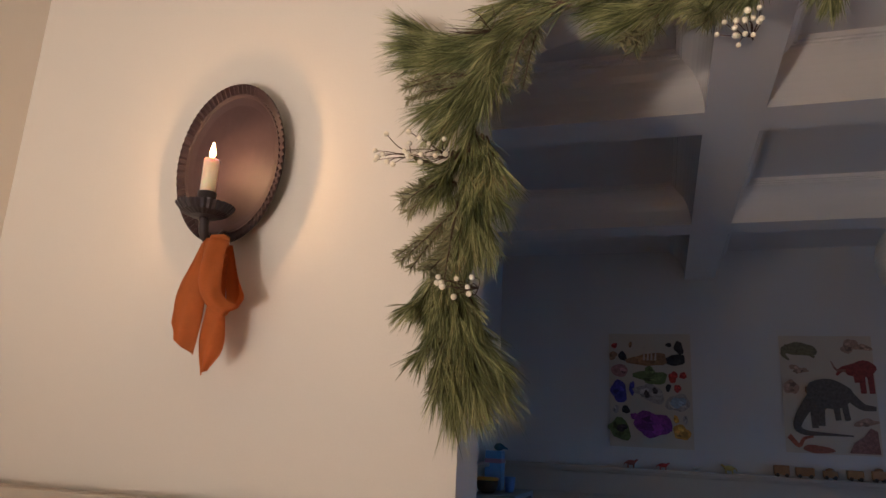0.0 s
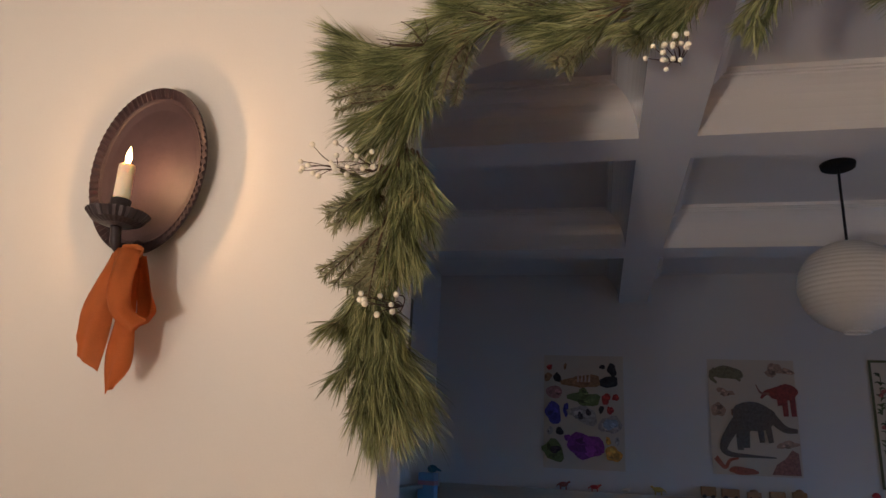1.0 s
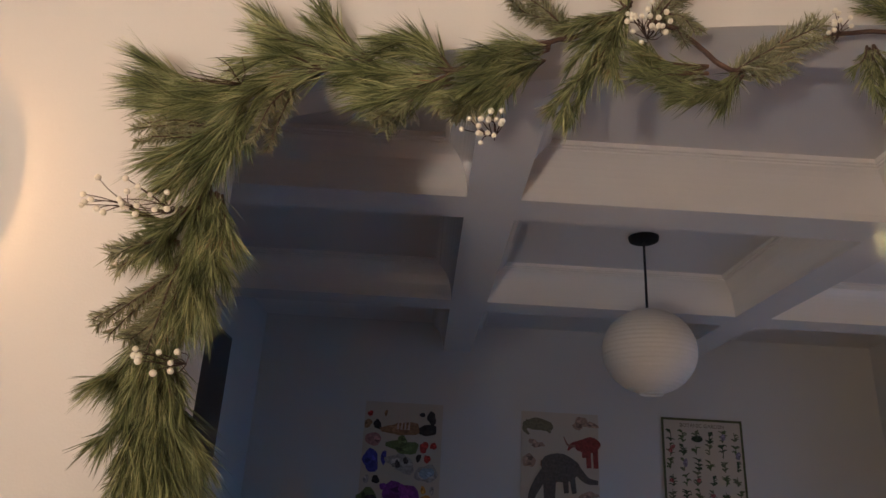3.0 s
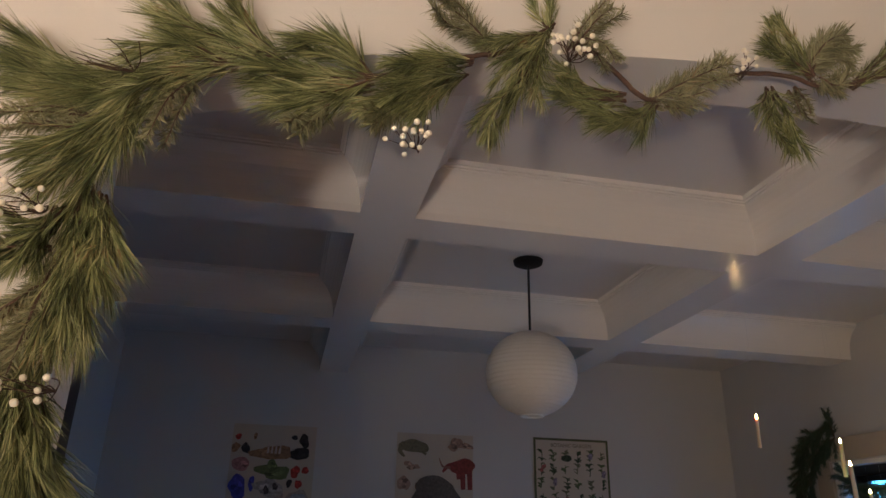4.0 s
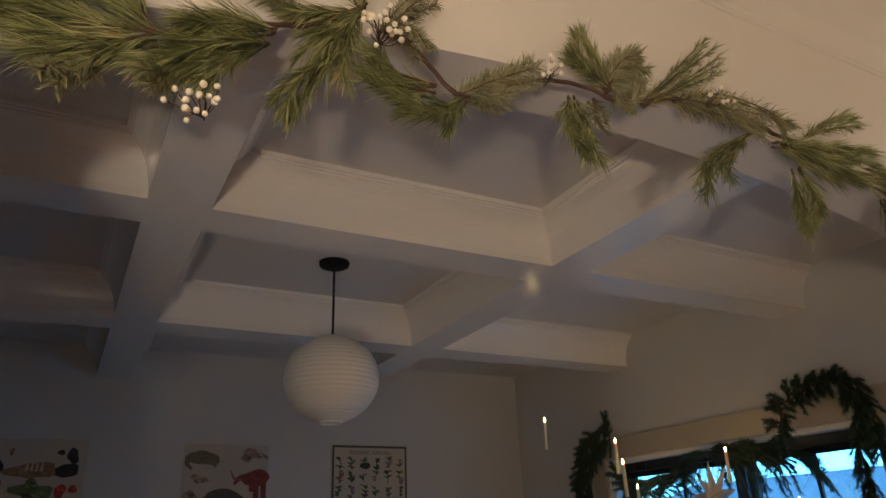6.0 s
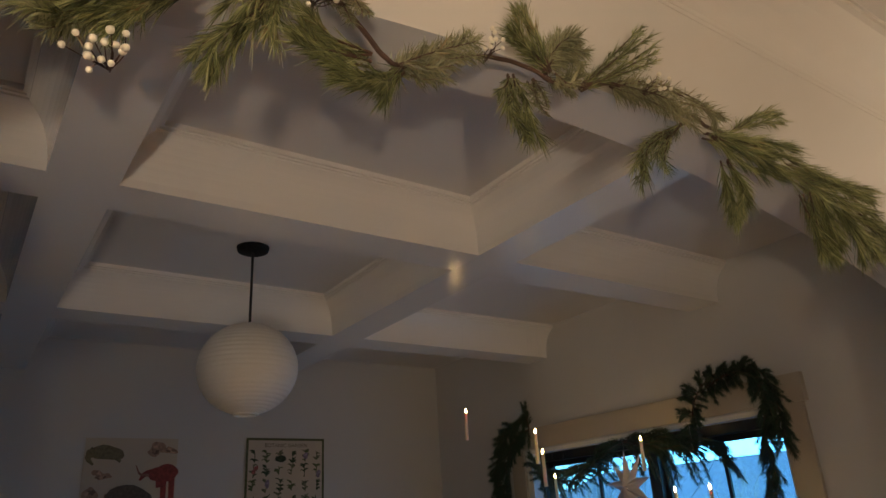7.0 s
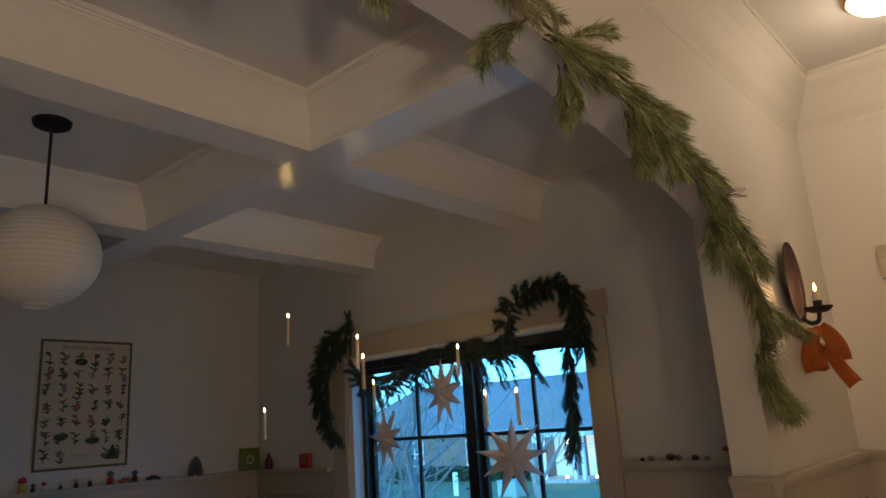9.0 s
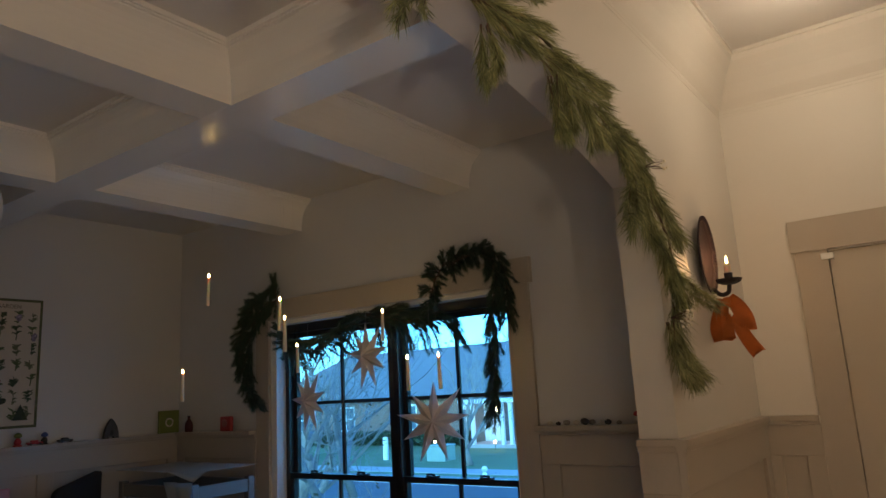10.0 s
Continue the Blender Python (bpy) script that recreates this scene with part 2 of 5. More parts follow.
box(bm, RR, RR + 0.15, WY0, WY1, 0, WZ0)
structure("wall_east", bm, ROOM_PAINT, "off-white painted wall round a wide window")

# coffered ceiling: flat panels, beams and a cove crown round each coffer, one mesh
BX = [(RL, RL), (0.228, 0.412), (1.690, 1.872), (RR, RR)]
BY = [(WB, WB), (2.188, 2.367), (3.463, 3.642), (RB, RB)]
bm = bmesh.new()
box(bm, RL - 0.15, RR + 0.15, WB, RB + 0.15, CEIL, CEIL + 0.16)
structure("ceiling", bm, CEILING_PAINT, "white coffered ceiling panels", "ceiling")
bm = bmesh.new()
for a, b in BX[1:3]:
    box(bm, a, b, WB, RB, BEAM, CEIL)
for a, b in BY[1:3]:
    for (_, x0), (x1, _) in zip(BX, BX[1:]):
        box(bm, x0, x1, a, b, BEAM + 0.0005, CEIL)
COVE = [(0.000, 0.028), (0.003, 0.050), (0.008, 0.075), (0.015, 0.098), (0.025, 0.120), (0.038, 0.139), (0.053, 0.154), (0.068, 0.164), (0.069, 0.170), (0.077, 0.171), (0.077, 0.177), (0.086, 0.178), (0.086, 0.196)]
for (_, x0), (x1, _) in zip(BX, BX[1:]):
    for (_, y0), (y1, _) in zip(BY, BY[1:]):
        wl, wr, wn_, wf_ = x0 == RL, x1 == RR, y0 == WB, y1 == RB
        loops = []
        for o, h in COVE:
            xa, xb = x0 + (0 if wl else o), x1 - (0 if wr else o)
            ya, yb = y0 + (0 if wn_ else o), y1 - (0 if wf_ else o)
            loops.append([bm.verts.new(p) for p in ((xa, ya, BEAM + h), (xb, ya, BEAM + h), (xb, yb, BEAM + h), (xa, yb, BEAM + h))])
        for a, b in zip(loops, loops[1:]):
            for k, at_wall in enumerate((wn_, wr, wf_, wl)):
                if not at_wall:
                    bm.faces.new((a[(k + 1) % 4], a[k], b[k], b[(k + 1) % 4]))
structure("ceiling_beams", bm, BEAM_PAINT, "satin white crossing ceiling beams with cove crown moulding", "ceiling beam")

# wainscot ledges, caps and casings
LEDGE = 1.335


def trim(name, bm, label, category="trim"):
    return structure(name, bm, TRIM_PAINT, label, category)


def wainscot(name, a, b, inward, top, cap, label, stiles):
    """A panelled wainscot along the wall from a to b: backing, stiles, top rail and a projecting cap."""
    a, b, n = Vector((*a, 0)), Vector((*b, 0)), Vector((*inward, 0))
    d = (b - a)
    ln = d.length
    d.normalize()
    def slab(s0, s1, t0, t1, z0, z1):
        bm = bmesh.new()
        p = [a + d * s0 + n * t0, a + d * s1 + n * t0, a + d * s1 + n * t1, a + d * s0 + n * t1]
        lo = [bm.verts.new((q.x, q.y, z0)) for q in p]
        hi = [bm.verts.new((q.x, q.y, z1)) for q in p]
        for f in [lo, hi] + [(lo[i], lo[(i + 1) % 4], hi[(i + 1) % 4], hi[i]) for i in range(4)]:
            bm.faces.new(f)
        bmesh.ops.recalc_face_normals(bm, faces=bm.faces[:])
        bmesh.ops.bevel(bm, geom=bm.edges[:], offset=0.0018, segments=1, affect="EDGES")
        return bm
    back = trim(name, slab(0, ln, 0.0, 0.008, 0, top - 0.022), label, "wainscot")
    part("top_rail", slab(0, ln, 0.0078, 0.024, top - 0.172, top - 0.0215), TRIM_PAINT, back)
    part("baseboard", slab(0, ln, 0.0078, 0.026, 0, 0.16), TRIM_PAINT, back)
    for s in stiles:
        part("stile", slab(max(s - 0.045, 0), min(s + 0.045, ln), 0.0078, 0.0235, 0.159, top - 0.171), TRIM_PAINT, back)
    part("cap", slab(0, ln, 0.0, cap, top - 0.022, top), TRIM_PAINT, back)
    part("cap_moulding", slab(0, ln, 0.0005, 0.034, top - 0.040, top - 0.0215), TRIM_PAINT, back)
    return back


wainscot("wainscot_back", (RL, RB), (RR, RB), (0, -1), LEDGE, 0.075, "taupe painted panelled wainscot with a ledge for toys", [0.5, 1.2, 1.9, 2.6, 3.3, 4.14])
wainscot("wainscot_west", (RL, WB), (RL, RB), (1, 0), LEDGE, 0.075, "taupe painted panelled wainscot", [0.4, 1.2, 2.0, 2.8])
wainscot("wainscot_east", (RR, WB), (RR, WY0 - 0.125), (-1, 0), LEDGE, 0.075, "taupe painted panelled wainscot with a ledge", [0.045, 0.665])
wainscot("wainscot_corner", (RR, WY1 + 0.125), (RR, RB), (-1, 0), LEDGE, 0.075, "taupe painted panelled wainscot with a ledge", [0.045, 0.8])
wainscot("wainscot_hall_west", (HL, WF), (JL, WF), (0, -1), 1.372, 0.040, "taupe painted panelled wainscot with a thin cap", [0.06, 0.95])
wainscot("wainscot_hall_east", (JR, WF), (HR, WF), (0, -1), 1.325, 0.045, "taupe painted panelled wainscot with a cap", [0.045, 1.1])
wainscot("wainscot_jamb", (JR, WB), (JR, WF), (-1, 0), 1.325, 0.045, "cream painted panelled wainscot on the arch jamb", [0.02, 0.11])
wainscot("wainscot_door", (HR, DOOR_Y1 + 0.125), (HR, WF), (-1, 0), 1.325, 0.040, "taupe painted panelled wainscot beside a door", [0.03, 0.22])

bm = bmesh.new()
box(bm, JR - 0.045, JR, WF - 0.045, WF, 1.303, 1.325)
box(bm, JR - 0.034, JR, WF - 0.034, WF, 1.285, 1.303)
box(bm, JR - 0.024, JR, WF - 0.024, WF, 0.0, 1.285)
trim("wainscot_corner_post", bm, "taupe painted corner of the wainscot cap")
bm = bmesh.new()
for y0, y1 in ((DOOR_Y1 - 0.006, DOOR_Y1 + 0.125), (DOOR_Y0 - 0.125, DOOR_Y0 + 0.006)):
    box(bm, HR - 0.022, HR + 0.15, y0, y1, 0, DOOR_Z + 0.006)
box(bm, HR - 0.030, HR + 0.15, DOOR_Y0 - 0.140, DOOR_Y1 + 0.140, DOOR_Z + 0.006, DOOR_Z + 0.150)
box(bm, HR + 0.046, HR + 0.14, DOOR_Y0, DOOR_Y1, 0, DOOR_Z + 0.006)
trim("door_casing", bm, "taupe painted flat door casing with a wide head board", "door casing")
door = tagged(link_mesh("door_1", rbox(HR - 0.008, HR + 0.042, DOOR_Y0 + 0.0075, DOOR_Y1 - 0.0075, 0.008, DOOR_Z - 0.003, 0.003), mat("door_paint", (0.50, 0.44, 0.36), 0.35, 0.04, 2.5, 0.06, 160)), "closed taupe painted flat door with small white corner latch", "door", kind="structure")
part("latch", rbox(HR - 0.030, HR + 0.004, DOOR_Y1 - 0.030, DOOR_Y1 + 0.022, DOOR_Z - 0.040, DOOR_Z - 0.012, 0.003), mat("white_plastic", (0.8, 0.78, 0.74), 0.4), door, "small white plastic corner latch")
for z in (0.25, 1.05, 1.82):
    part("hinge", lathe(bmesh.new(), [(0.007, z), (0.007, z + 0.09)], 8, HR - 0.001, DOOR_Y1 - 0.002), IRON, door)

# window casing with a head board
bm = bmesh.new()
box(bm, RR - 0.020, RR, WY0 - 0.120, WY0, 0.06, WZ1 + 0.006)
box(bm, RR - 0.020, RR, WY1, WY1 + 0.120, 0.06, WZ1 + 0.006)
box(bm, RR - 0.030, RR, WY0 - 0.140, WY1 + 0.140, WZ1 + 0.006, WZ1 + 0.130)
box(bm, RR - 0.070, RR, WY0 - 0.140, WY1 + 0.140, 0.12, 0.16)
trim("window_casing", bm, "taupe painted window casing with a wide head board", "window casing")
bm = bmesh.new()
box(bm, RR + 0.001, RR + 0.075, WY0, WY0 + 0.018, WZ0, WZ1)
box(bm, RR + 0.001, RR + 0.075, WY1 - 0.050, WY1, WZ0, WZ1)
box(bm, RR + 0.001, RR + 0.075, WY0 + 0.018, WY1 - 0.050, WZ1 - 0.022, WZ1)
structure("window_jamb", bm, mat("white_jamb", (0.78, 0.76, 0.72), 0.4), "white painted inner window jamb", "window jamb")


def window_unit(name, y0, y1):
    """A black double-hung window with two by two panes in each sash."""
    x0, z0, z1 = RR + 0.075, WZ0, WZ1 - 0.018
    zm = 1.055
    w = thing(name, (x0, (y0 + y1) / 2, z0), "black framed double-hung window with gridded panes", "window")
    w["kind"] = "structure"
    hw, h, m = (y1 - y0) / 2, z1 - z0, zm - z0
    bm = bmesh.new()
    for a, b, c, d in ((-hw, -hw + 0.035, 0, h), (hw - 0.035, hw, 0, h), (-hw + 0.035, hw - 0.035, h - 0.055, h), (-hw + 0.035, hw - 0.035, 0, 0.04)):
        box(bm, 0, 0.075, a, b, c, d)
    part("window_frame", bm, BLACK_FRAME, w)
    for sash, s0, s1, x in (("upper_sash", m - 0.018, h - 0.055, 0.042), ("lower_sash", 0.04, m + 0.018, 0.006)):
        bm = bmesh.new()
        i = hw - 0.035
        r = 0.026
        box(bm, x, x + 0.030, -i, -i + r, s0, s1)
        box(bm, x, x + 0.030, i - r, i, s0, s1)
        box(bm, x, x + 0.030, -i + r, i - r, s0, s0 + 0.036)
        box(bm, x, x + 0.030, -i + r, i - r, s1 - 0.030, s1)
        sa = part(sash, bm, BLACK_FRAME, w)
        mid = (s0 + s1) / 2 + 0.003
        part("muntin", rbox(x + 0.006, x + 0.026, -0.010, 0.010, s0 + 0.036, s1 - 0.030, 0.002), BLACK_FRAME, sa)
        for a, b in ((-i + r, -0.010), (0.010, i - r)):
            part("muntin", rbox(x + 0.006, x + 0.026, a, b, mid - 0.010, mid + 0.010, 0.002), BLACK_FRAME, sa)
            for c, d in ((s0 + 0.036, mid - 0.010), (mid + 0.010, s1 - 0.030)):
                p = part("pane", box(bmesh.new(), x + 0.014, x + 0.018, a, b, c, d), glass_mat(), sa)
                p.visible_shadow = False
    for y in (-hw * 0.42, hw * 0.42):
        bm = rbox(-0.012, 0.030, y - 0.035, y + 0.035, m + 0.018, m + 0.028, 0.003)
        tube(bm, [(0.004, y - 0.02, m + 0.03), (-0.004, y, m + 0.036), (-0.012, y + 0.025, m + 0.034)], 0.006)
        part("sash_lock", bm, BLACK_FRAME, w)
    return w


window_unit("window_1", 2.014, 2.8215)
window_unit("window_2", 2.8225, 3.714)

# ---- dining room things ----


def flat(bm, pts, y):
    if isinstance(pts, tuple):
        a, b = [[bm.verts.new((x, y, z)) for x, z in side] for side in pts]
        for i in range(len(a) - 1):
            bm.faces.new((a[i], a[i + 1], b[i + 1], b[i]))
        return
    bm.faces.new([bm.verts.new((x, y, z)) for x, z in pts])


def blob(rx, rz, cx, cz, seed, rough=0.12, n=18):
    rnd = random.Random(seed)
    ph = [rnd.uniform(0, 6.28) for _ in range(3)]
    out = []
    for k in range(n):
        a = -2 * math.pi * k / n
        r = 1 + rough * (math.sin(2 * a + ph[0]) + 0.7 * math.sin(3 * a + ph[1]) + 0.6 * math.sin(5 * a + ph[2]))
        out.append((cx + rx * r * math.cos(a), cz + rz * r * math.sin(a)))
    return out


def ink(colour):
    return mat("ink_%d_%d_%d" % tuple(int(c * 99) for c in colour), colour, 0.7, 0.5, 60, 0.05, 200)


def poster(x0, x1, z0, z1, label, border=None):
    p = thing("poster", ((x0 + x1) / 2, RB, z0), label, "poster", "posters on the wall")
    w, h = x1 - x0, z1 - z0
    bm = bmesh.new()
    n = 10
    for back in (0.0, 0.0012):
        rows = []
        for j in range(n + 1):
            rows.append([bm.verts.new((-w / 2 + w * i / n, -0.006 + back - 0.004 * (abs(i / n - 0.5) * 2) ** 4 * (1 - j / n), h * j / n)) for i in range(n + 1)])
        for a, b in zip(rows, rows[1:]):
            for i in range(n):
                f = (a[i], a[i + 1], b[i + 1], b[i])
                bm.faces.new(f if not back else f[::-1])
    part("sheet", bm, PAPER, p)
    if border:
        bm = bmesh.new()
        for a, b, c, d in ((0.001, 0.016, 0.001, h - 0.001), (w - 0.016, w - 0.001, 0.001, h - 0.001), (0.016, w - 0.016, 0.001, 0.016), (0.016, w - 0.016, h - 0.016, h - 0.001)):
            box(bm, a - w / 2, b - w / 2, -0.0125, -0.0118, c, d)
        part("border", bm, border, p, "dark green printed border")
    return p, w, h


INK_LAYER = [0]


def prints(p, name, colour, shapes, y=-0.0118):
    """Flat printed pictures on a sheet; rounded ones get a few lighter and darker facets."""
    rnd = random.Random(len(shapes) * 31 + int(colour[0] * 1000))
    for s in shapes:
        bm = bmesh.new()
        INK_LAYER[0] += 1
        flat(bm, s, y - 0.00012 * (INK_LAYER[0] % 40))
        bmesh.ops.triangulate(bm, faces=bm.faces[:])
        ob = part(name, bm, ink(colour), p)
        if not isinstance(s, tuple) and len(s) > 8 and "animal" not in name:
            cx, cz = sum(q[0] for q in s) / len(s), sum(q[1] for q in s) / len(s)
            wx, wz = max(q[0] for q in s) - cx, max(q[1] for q in s) - cz
            for k in range(4 if wx > 0.02 else 2):
                shade = (0.45, 1.7, 0.7, 1.35)[k]
                bm = bmesh.new()
                a = rnd.uniform(0, 6.28)
                flat(bm, blob(wx * rnd.uniform(0.18, 0.40), wz * rnd.uniform(0.18, 0.38), cx + 0.42 * wx * math.cos(a), cz + 0.42 * wz * math.sin(a), rnd.randint(0, 999), 0.25, 10), y - 0.00012 * (INK_LAYER[0] % 40) - 0.0002 - 0.00006 * k)
                bmesh.ops.triangulate(bm, faces=bm.faces[:])
                part("facet", bm, ink(tuple(min(c * shade, 0.8) for c in colour)), ob)


# minerals poster
p, w, h = poster(-0.263, 0.248, 1.462, 2.183, "cream poster of coloured minerals and crystals, slightly curled")


def m(u, v, a, b, seed, rough=0.13):
    return blob(a * w * 1.1, b * h * 1.1, (u - 0.5) * w, (1 - v) * h, seed, rough)


prints(p, "red_stone", (0.42, 0.05, 0.04), [m(0.07, 0.11, 0.03, 0.025, 1), m(0.78, 0.385, 0.05, 0.045, 2), m(0.90, 0.37, 0.035, 0.03, 3), m(0.83, 0.485, 0.035, 0.035, 4)])
prints(p, "blue_stone", (0.06, 0.06, 0.34), [m(0.12, 0.52, 0.095, 0.085, 5), m(0.28, 0.49, 0.035, 0.05, 6)])
prints(p, "purple_stone", (0.20, 0.04, 0.24), [m(0.52, 0.80, 0.19, 0.11, 7), m(0.30, 0.735, 0.035, 0.03, 8)])
prints(p, "amber_stone", (0.60, 0.30, 0.06), [m(0.86, 0.86, 0.09, 0.06, 9), m(0.80, 0.75, 0.03, 0.03, 10)])
prints(p, "black_stone", (0.03, 0.028, 0.03), [m(0.17, 0.205, 0.045, 0.04, 11), m(0.86, 0.125, 0.05, 0.055, 12), m(0.74, 0.10, 0.03, 0.02, 13), m(0.81, 0.235, 0.11, 0.05, 14), m(0.72, 0.48, 0.03, 0.03, 15), m(0.20, 0.68, 0.04, 0.035, 16)])
prints(p, "grey_stone", (0.36, 0.33, 0.31), [m(0.50, 0.53, 0.15, 0.07, 17, 0.25), m(0.83, 0.61, 0.12, 0.075, 18), m(0.91, 0.75, 0.03, 0.03, 19), m(0.08, 0.68, 0.035, 0.03, 20)])
prints(p, "brown_stone", (0.30, 0.17, 0.09), [m(0.49, 0.235, 0.19, 0.06, 21, 0.2), m(0.05, 0.20, 0.045, 0.035, 22), m(0.27, 0.10, 0.02, 0.025, 23)])
prints(p, "pale_crystal", (0.55, 0.44, 0.37), [[((0.42 + i * 0.045 - 0.5) * w, (1 - 0.24) * h), ((0.45 + i * 0.045 - 0.5) * w, (1 - 0.24) * h), ((0.44 + i * 0.05 - 0.5) * w, (1 - 0.10 - 0.03 * (i % 2)) * h)] for i in range(4)], -0.0124)
prints(p, "rose_stone", (0.40, 0.20, 0.19), [m(0.13, 0.335, 0.10, 0.05, 24, 0.06)])
prints(p, "green_stone", (0.14, 0.18, 0.07), [m(0.52, 0.39, 0.16, 0.06, 25, 0.2), m(0.50, 0.35, 0.06, 0.05, 26), m(0.12, 0.85, 0.13, 0.075, 27, 0.2)])
prints(p, "blue_geode", (0.30, 0.38, 0.48), [m(0.83, 0.605, 0.08, 0.045, 28)], -0.0124)
prints(p, "dark_spot", (0.06, 0.05, 0.05), [m(0.46, 0.54, 0.03, 0.03, 29), m(0.56, 0.51, 0.03, 0.025, 30), m(0.15, 0.84, 0.06, 0.03, 31)], -0.0124)

# prehistoric animals poster: plain silhouettes
p, w, h = poster(0.768, 1.277, 1.478, 2.177, "cream poster with prehistoric animal pictures")


def limb(pts, r0, r1):
    """A tapering flat stroke."""
    a, b = [], []
    c = curve_pts([Vector((x, 0, z)) for x, z in pts], 4)
    for i, q in enumerate(c):
        d = (c[min(i + 1, len(c) - 1)] - c[max(i - 1, 0)]).normalized()
        r = r0 + (r1 - r0) * i / (len(c) - 1)
        a.append(((q.x - d.z * r - 0.5) * w, (1 - q.z) * h + d.x * r * -1 * w))
        b.append(((q.x + d.z * r - 0.5) * w, (1 - q.z) * h + d.x * r * w))
    return (a, b)


def strokes(name, colour, items, y=-0.0118):
    prints(p, name, colour, items, y)


strokes("long_neck_animal", (0.115, 0.10, 0.09), [m(0.50, 0.50, 0.22, 0.12, 41, 0.05), limb([(0.60, 0.45), (0.72, 0.52), (0.84, 0.60), (0.98, 0.615)], 0.075, 0.025), limb([(0.36, 0.50), (0.24, 0.62), (0.16, 0.72), (0.14, 0.79), (0.22, 0.83), (0.42, 0.838), (0.72, 0.845)], 0.075, 0.008), limb([(0.40, 0.55), (0.40, 0.77)], 0.05, 0.035), limb([(0.33, 0.55), (0.33, 0.79)], 0.05, 0.035), limb([(0.56, 0.54), (0.58, 0.72)], 0.04, 0.03), limb([(0.64, 0.52), (0.68, 0.72)], 0.04, 0.03)])
strokes("rust_flank", (0.24, 0.13, 0.08), [m(0.40, 0.52, 0.14, 0.085, 42, 0.15)], -0.0124)
strokes("red_animal", (0.24, 0.045, 0.04), [m(0.86, 0.285, 0.15, 0.065, 43, 0.08), limb([(0.78, 0.28), (0.66, 0.29), (0.60, 0.34)], 0.05, 0.012), limb([(0.86, 0.30), (0.87, 0.49)], 0.035, 0.03), limb([(0.95, 0.30), (0.96, 0.49)], 0.035, 0.03), limb([(0.80, 0.30), (0.81, 0.40)], 0.03, 0.025)])
strokes("tusk", (0.26, 0.12, 0.09), [limb([(0.70, 0.30), (0.60, 0.29), (0.55, 0.22)], 0.018, 0.006)])
strokes("olive_animal", (0.17, 0.15, 0.09), [m(0.22, 0.12, 0.17, 0.055, 44, 0.1), limb([(0.10, 0.10), (0.04, 0.16), (0.10, 0.215)], 0.05, 0.012), limb([(0.30, 0.14), (0.38, 0.19)], 0.03, 0.015)])
strokes("small_fossil", (0.36, 0.24, 0.18), [m(0.10, 0.45, 0.07, 0.06, 45), m(0.77, 0.09, 0.09, 0.045, 46, 0.3), m(0.92, 0.10, 0.05, 0.03, 47, 0.3), m(0.20, 0.295, 0.09, 0.025, 48, 0.4), m(0.86, 0.73, 0.10, 0.03, 49, 0.25)])
strokes("rust_animal", (0.33, 0.10, 0.06), [m(0.34, 0.965, 0.15, 0.03, 50, 0.1), limb([(0.04, 0.86), (0.14, 0.94), (0.20, 0.88), (0.30, 0.86)], 0.03, 0.012)])
strokes("fin_back_animal", (0.26, 0.13, 0.11), [[((x - 0.5) * w, (1 - z) * h) for x, z in ((0.66, 0.985), (0.98, 0.985), (0.97, 0.80), (0.90, 0.775), (0.82, 0.85), (0.72, 0.90))]])

# botanical chart
p, w, h = poster(1.696, 2.237, 1.437, 2.190, "cream botanical chart of green plants with a dark green border", ink((0.10, 0.11, 0.05)))
rnd = random.Random(5)
GREENS = ((0.045, 0.07, 0.035), (0.09, 0.12, 0.05), (0.13, 0.14, 0.08))
for j in range(7):
        for i in range(6):
            if j == 6 and 1 < i < 4:
                continue
            shapes = []
            cx, cz = 0.10 + 0.16 * i + rnd.uniform(-0.015, 0.015), 0.15 + 0.123 * j + rnd.uniform(-0.01, 0.01)
            hh = rnd.uniform(0.035, 0.052)
            shapes.append(limb([(cx, cz + hh), (cx + 0.008, cz), (cx, cz - hh)], 0.006, 0.004))
            for k in range(rnd.randint(5, 8)):
                t = rnd.uniform(-1, 1)
                s = rnd.choice((-1, 1))
                shapes.append(limb([(cx, cz + hh * t), (cx + s * rnd.uniform(0.02, 0.035), cz + hh * t - 0.012), (cx + s * rnd.uniform(0.04, 0.06), cz + hh * t - rnd.uniform(0.0, 0.025))], rnd.uniform(0.008, 0.018), 0.003))
            bm = bmesh.new()
            for k, q in enumerate(shapes):
                flat(bm, q, -0.0118 - 0.0002 * k)
            bmesh.ops.triangulate(bm, faces=bm.faces[:])
            part("plant_drawing", bm, ink(GREENS[(i + 2 * j) % 3]), p)
prints(p, "flower_drawing", (0.32, 0.10, 0.09), [blob(0.014, 0.014, (u - 0.5) * w, (1 - v) * h, k) for k, (u, v) in enumerate(((0.10, 0.28), (0.13, 0.25), (0.42, 0.52), (0.09, 0.53), (0.58, 0.64)))], -0.0124)
prints(p, "lilac_drawing", (0.24, 0.20, 0.27), [blob(0.016, 0.024, (u - 0.5) * w, (1 - v) * h, k) for k, (u, v) in enumerate(((0.27, 0.38), (0.75, 0.15), (0.92, 0.30), (0.27, 0.88)))], -0.0124)
prints(p, "dark_pot_drawing", (0.03, 0.045, 0.025), [blob(0.040, 0.020, (u - 0.5) * w, (1 - v) * h, k, 0.06) for k, (u, v) in enumerate(((0.43, 0.175), (0.60, 0.79), (0.27, 0.75)))] + [[((0.74 - 0.5) * w, 0.06 * h), ((0.90 - 0.5) * w, 0.06 * h), ((0.82 - 0.5) * w, 0.18 * h)]], -0.0124)
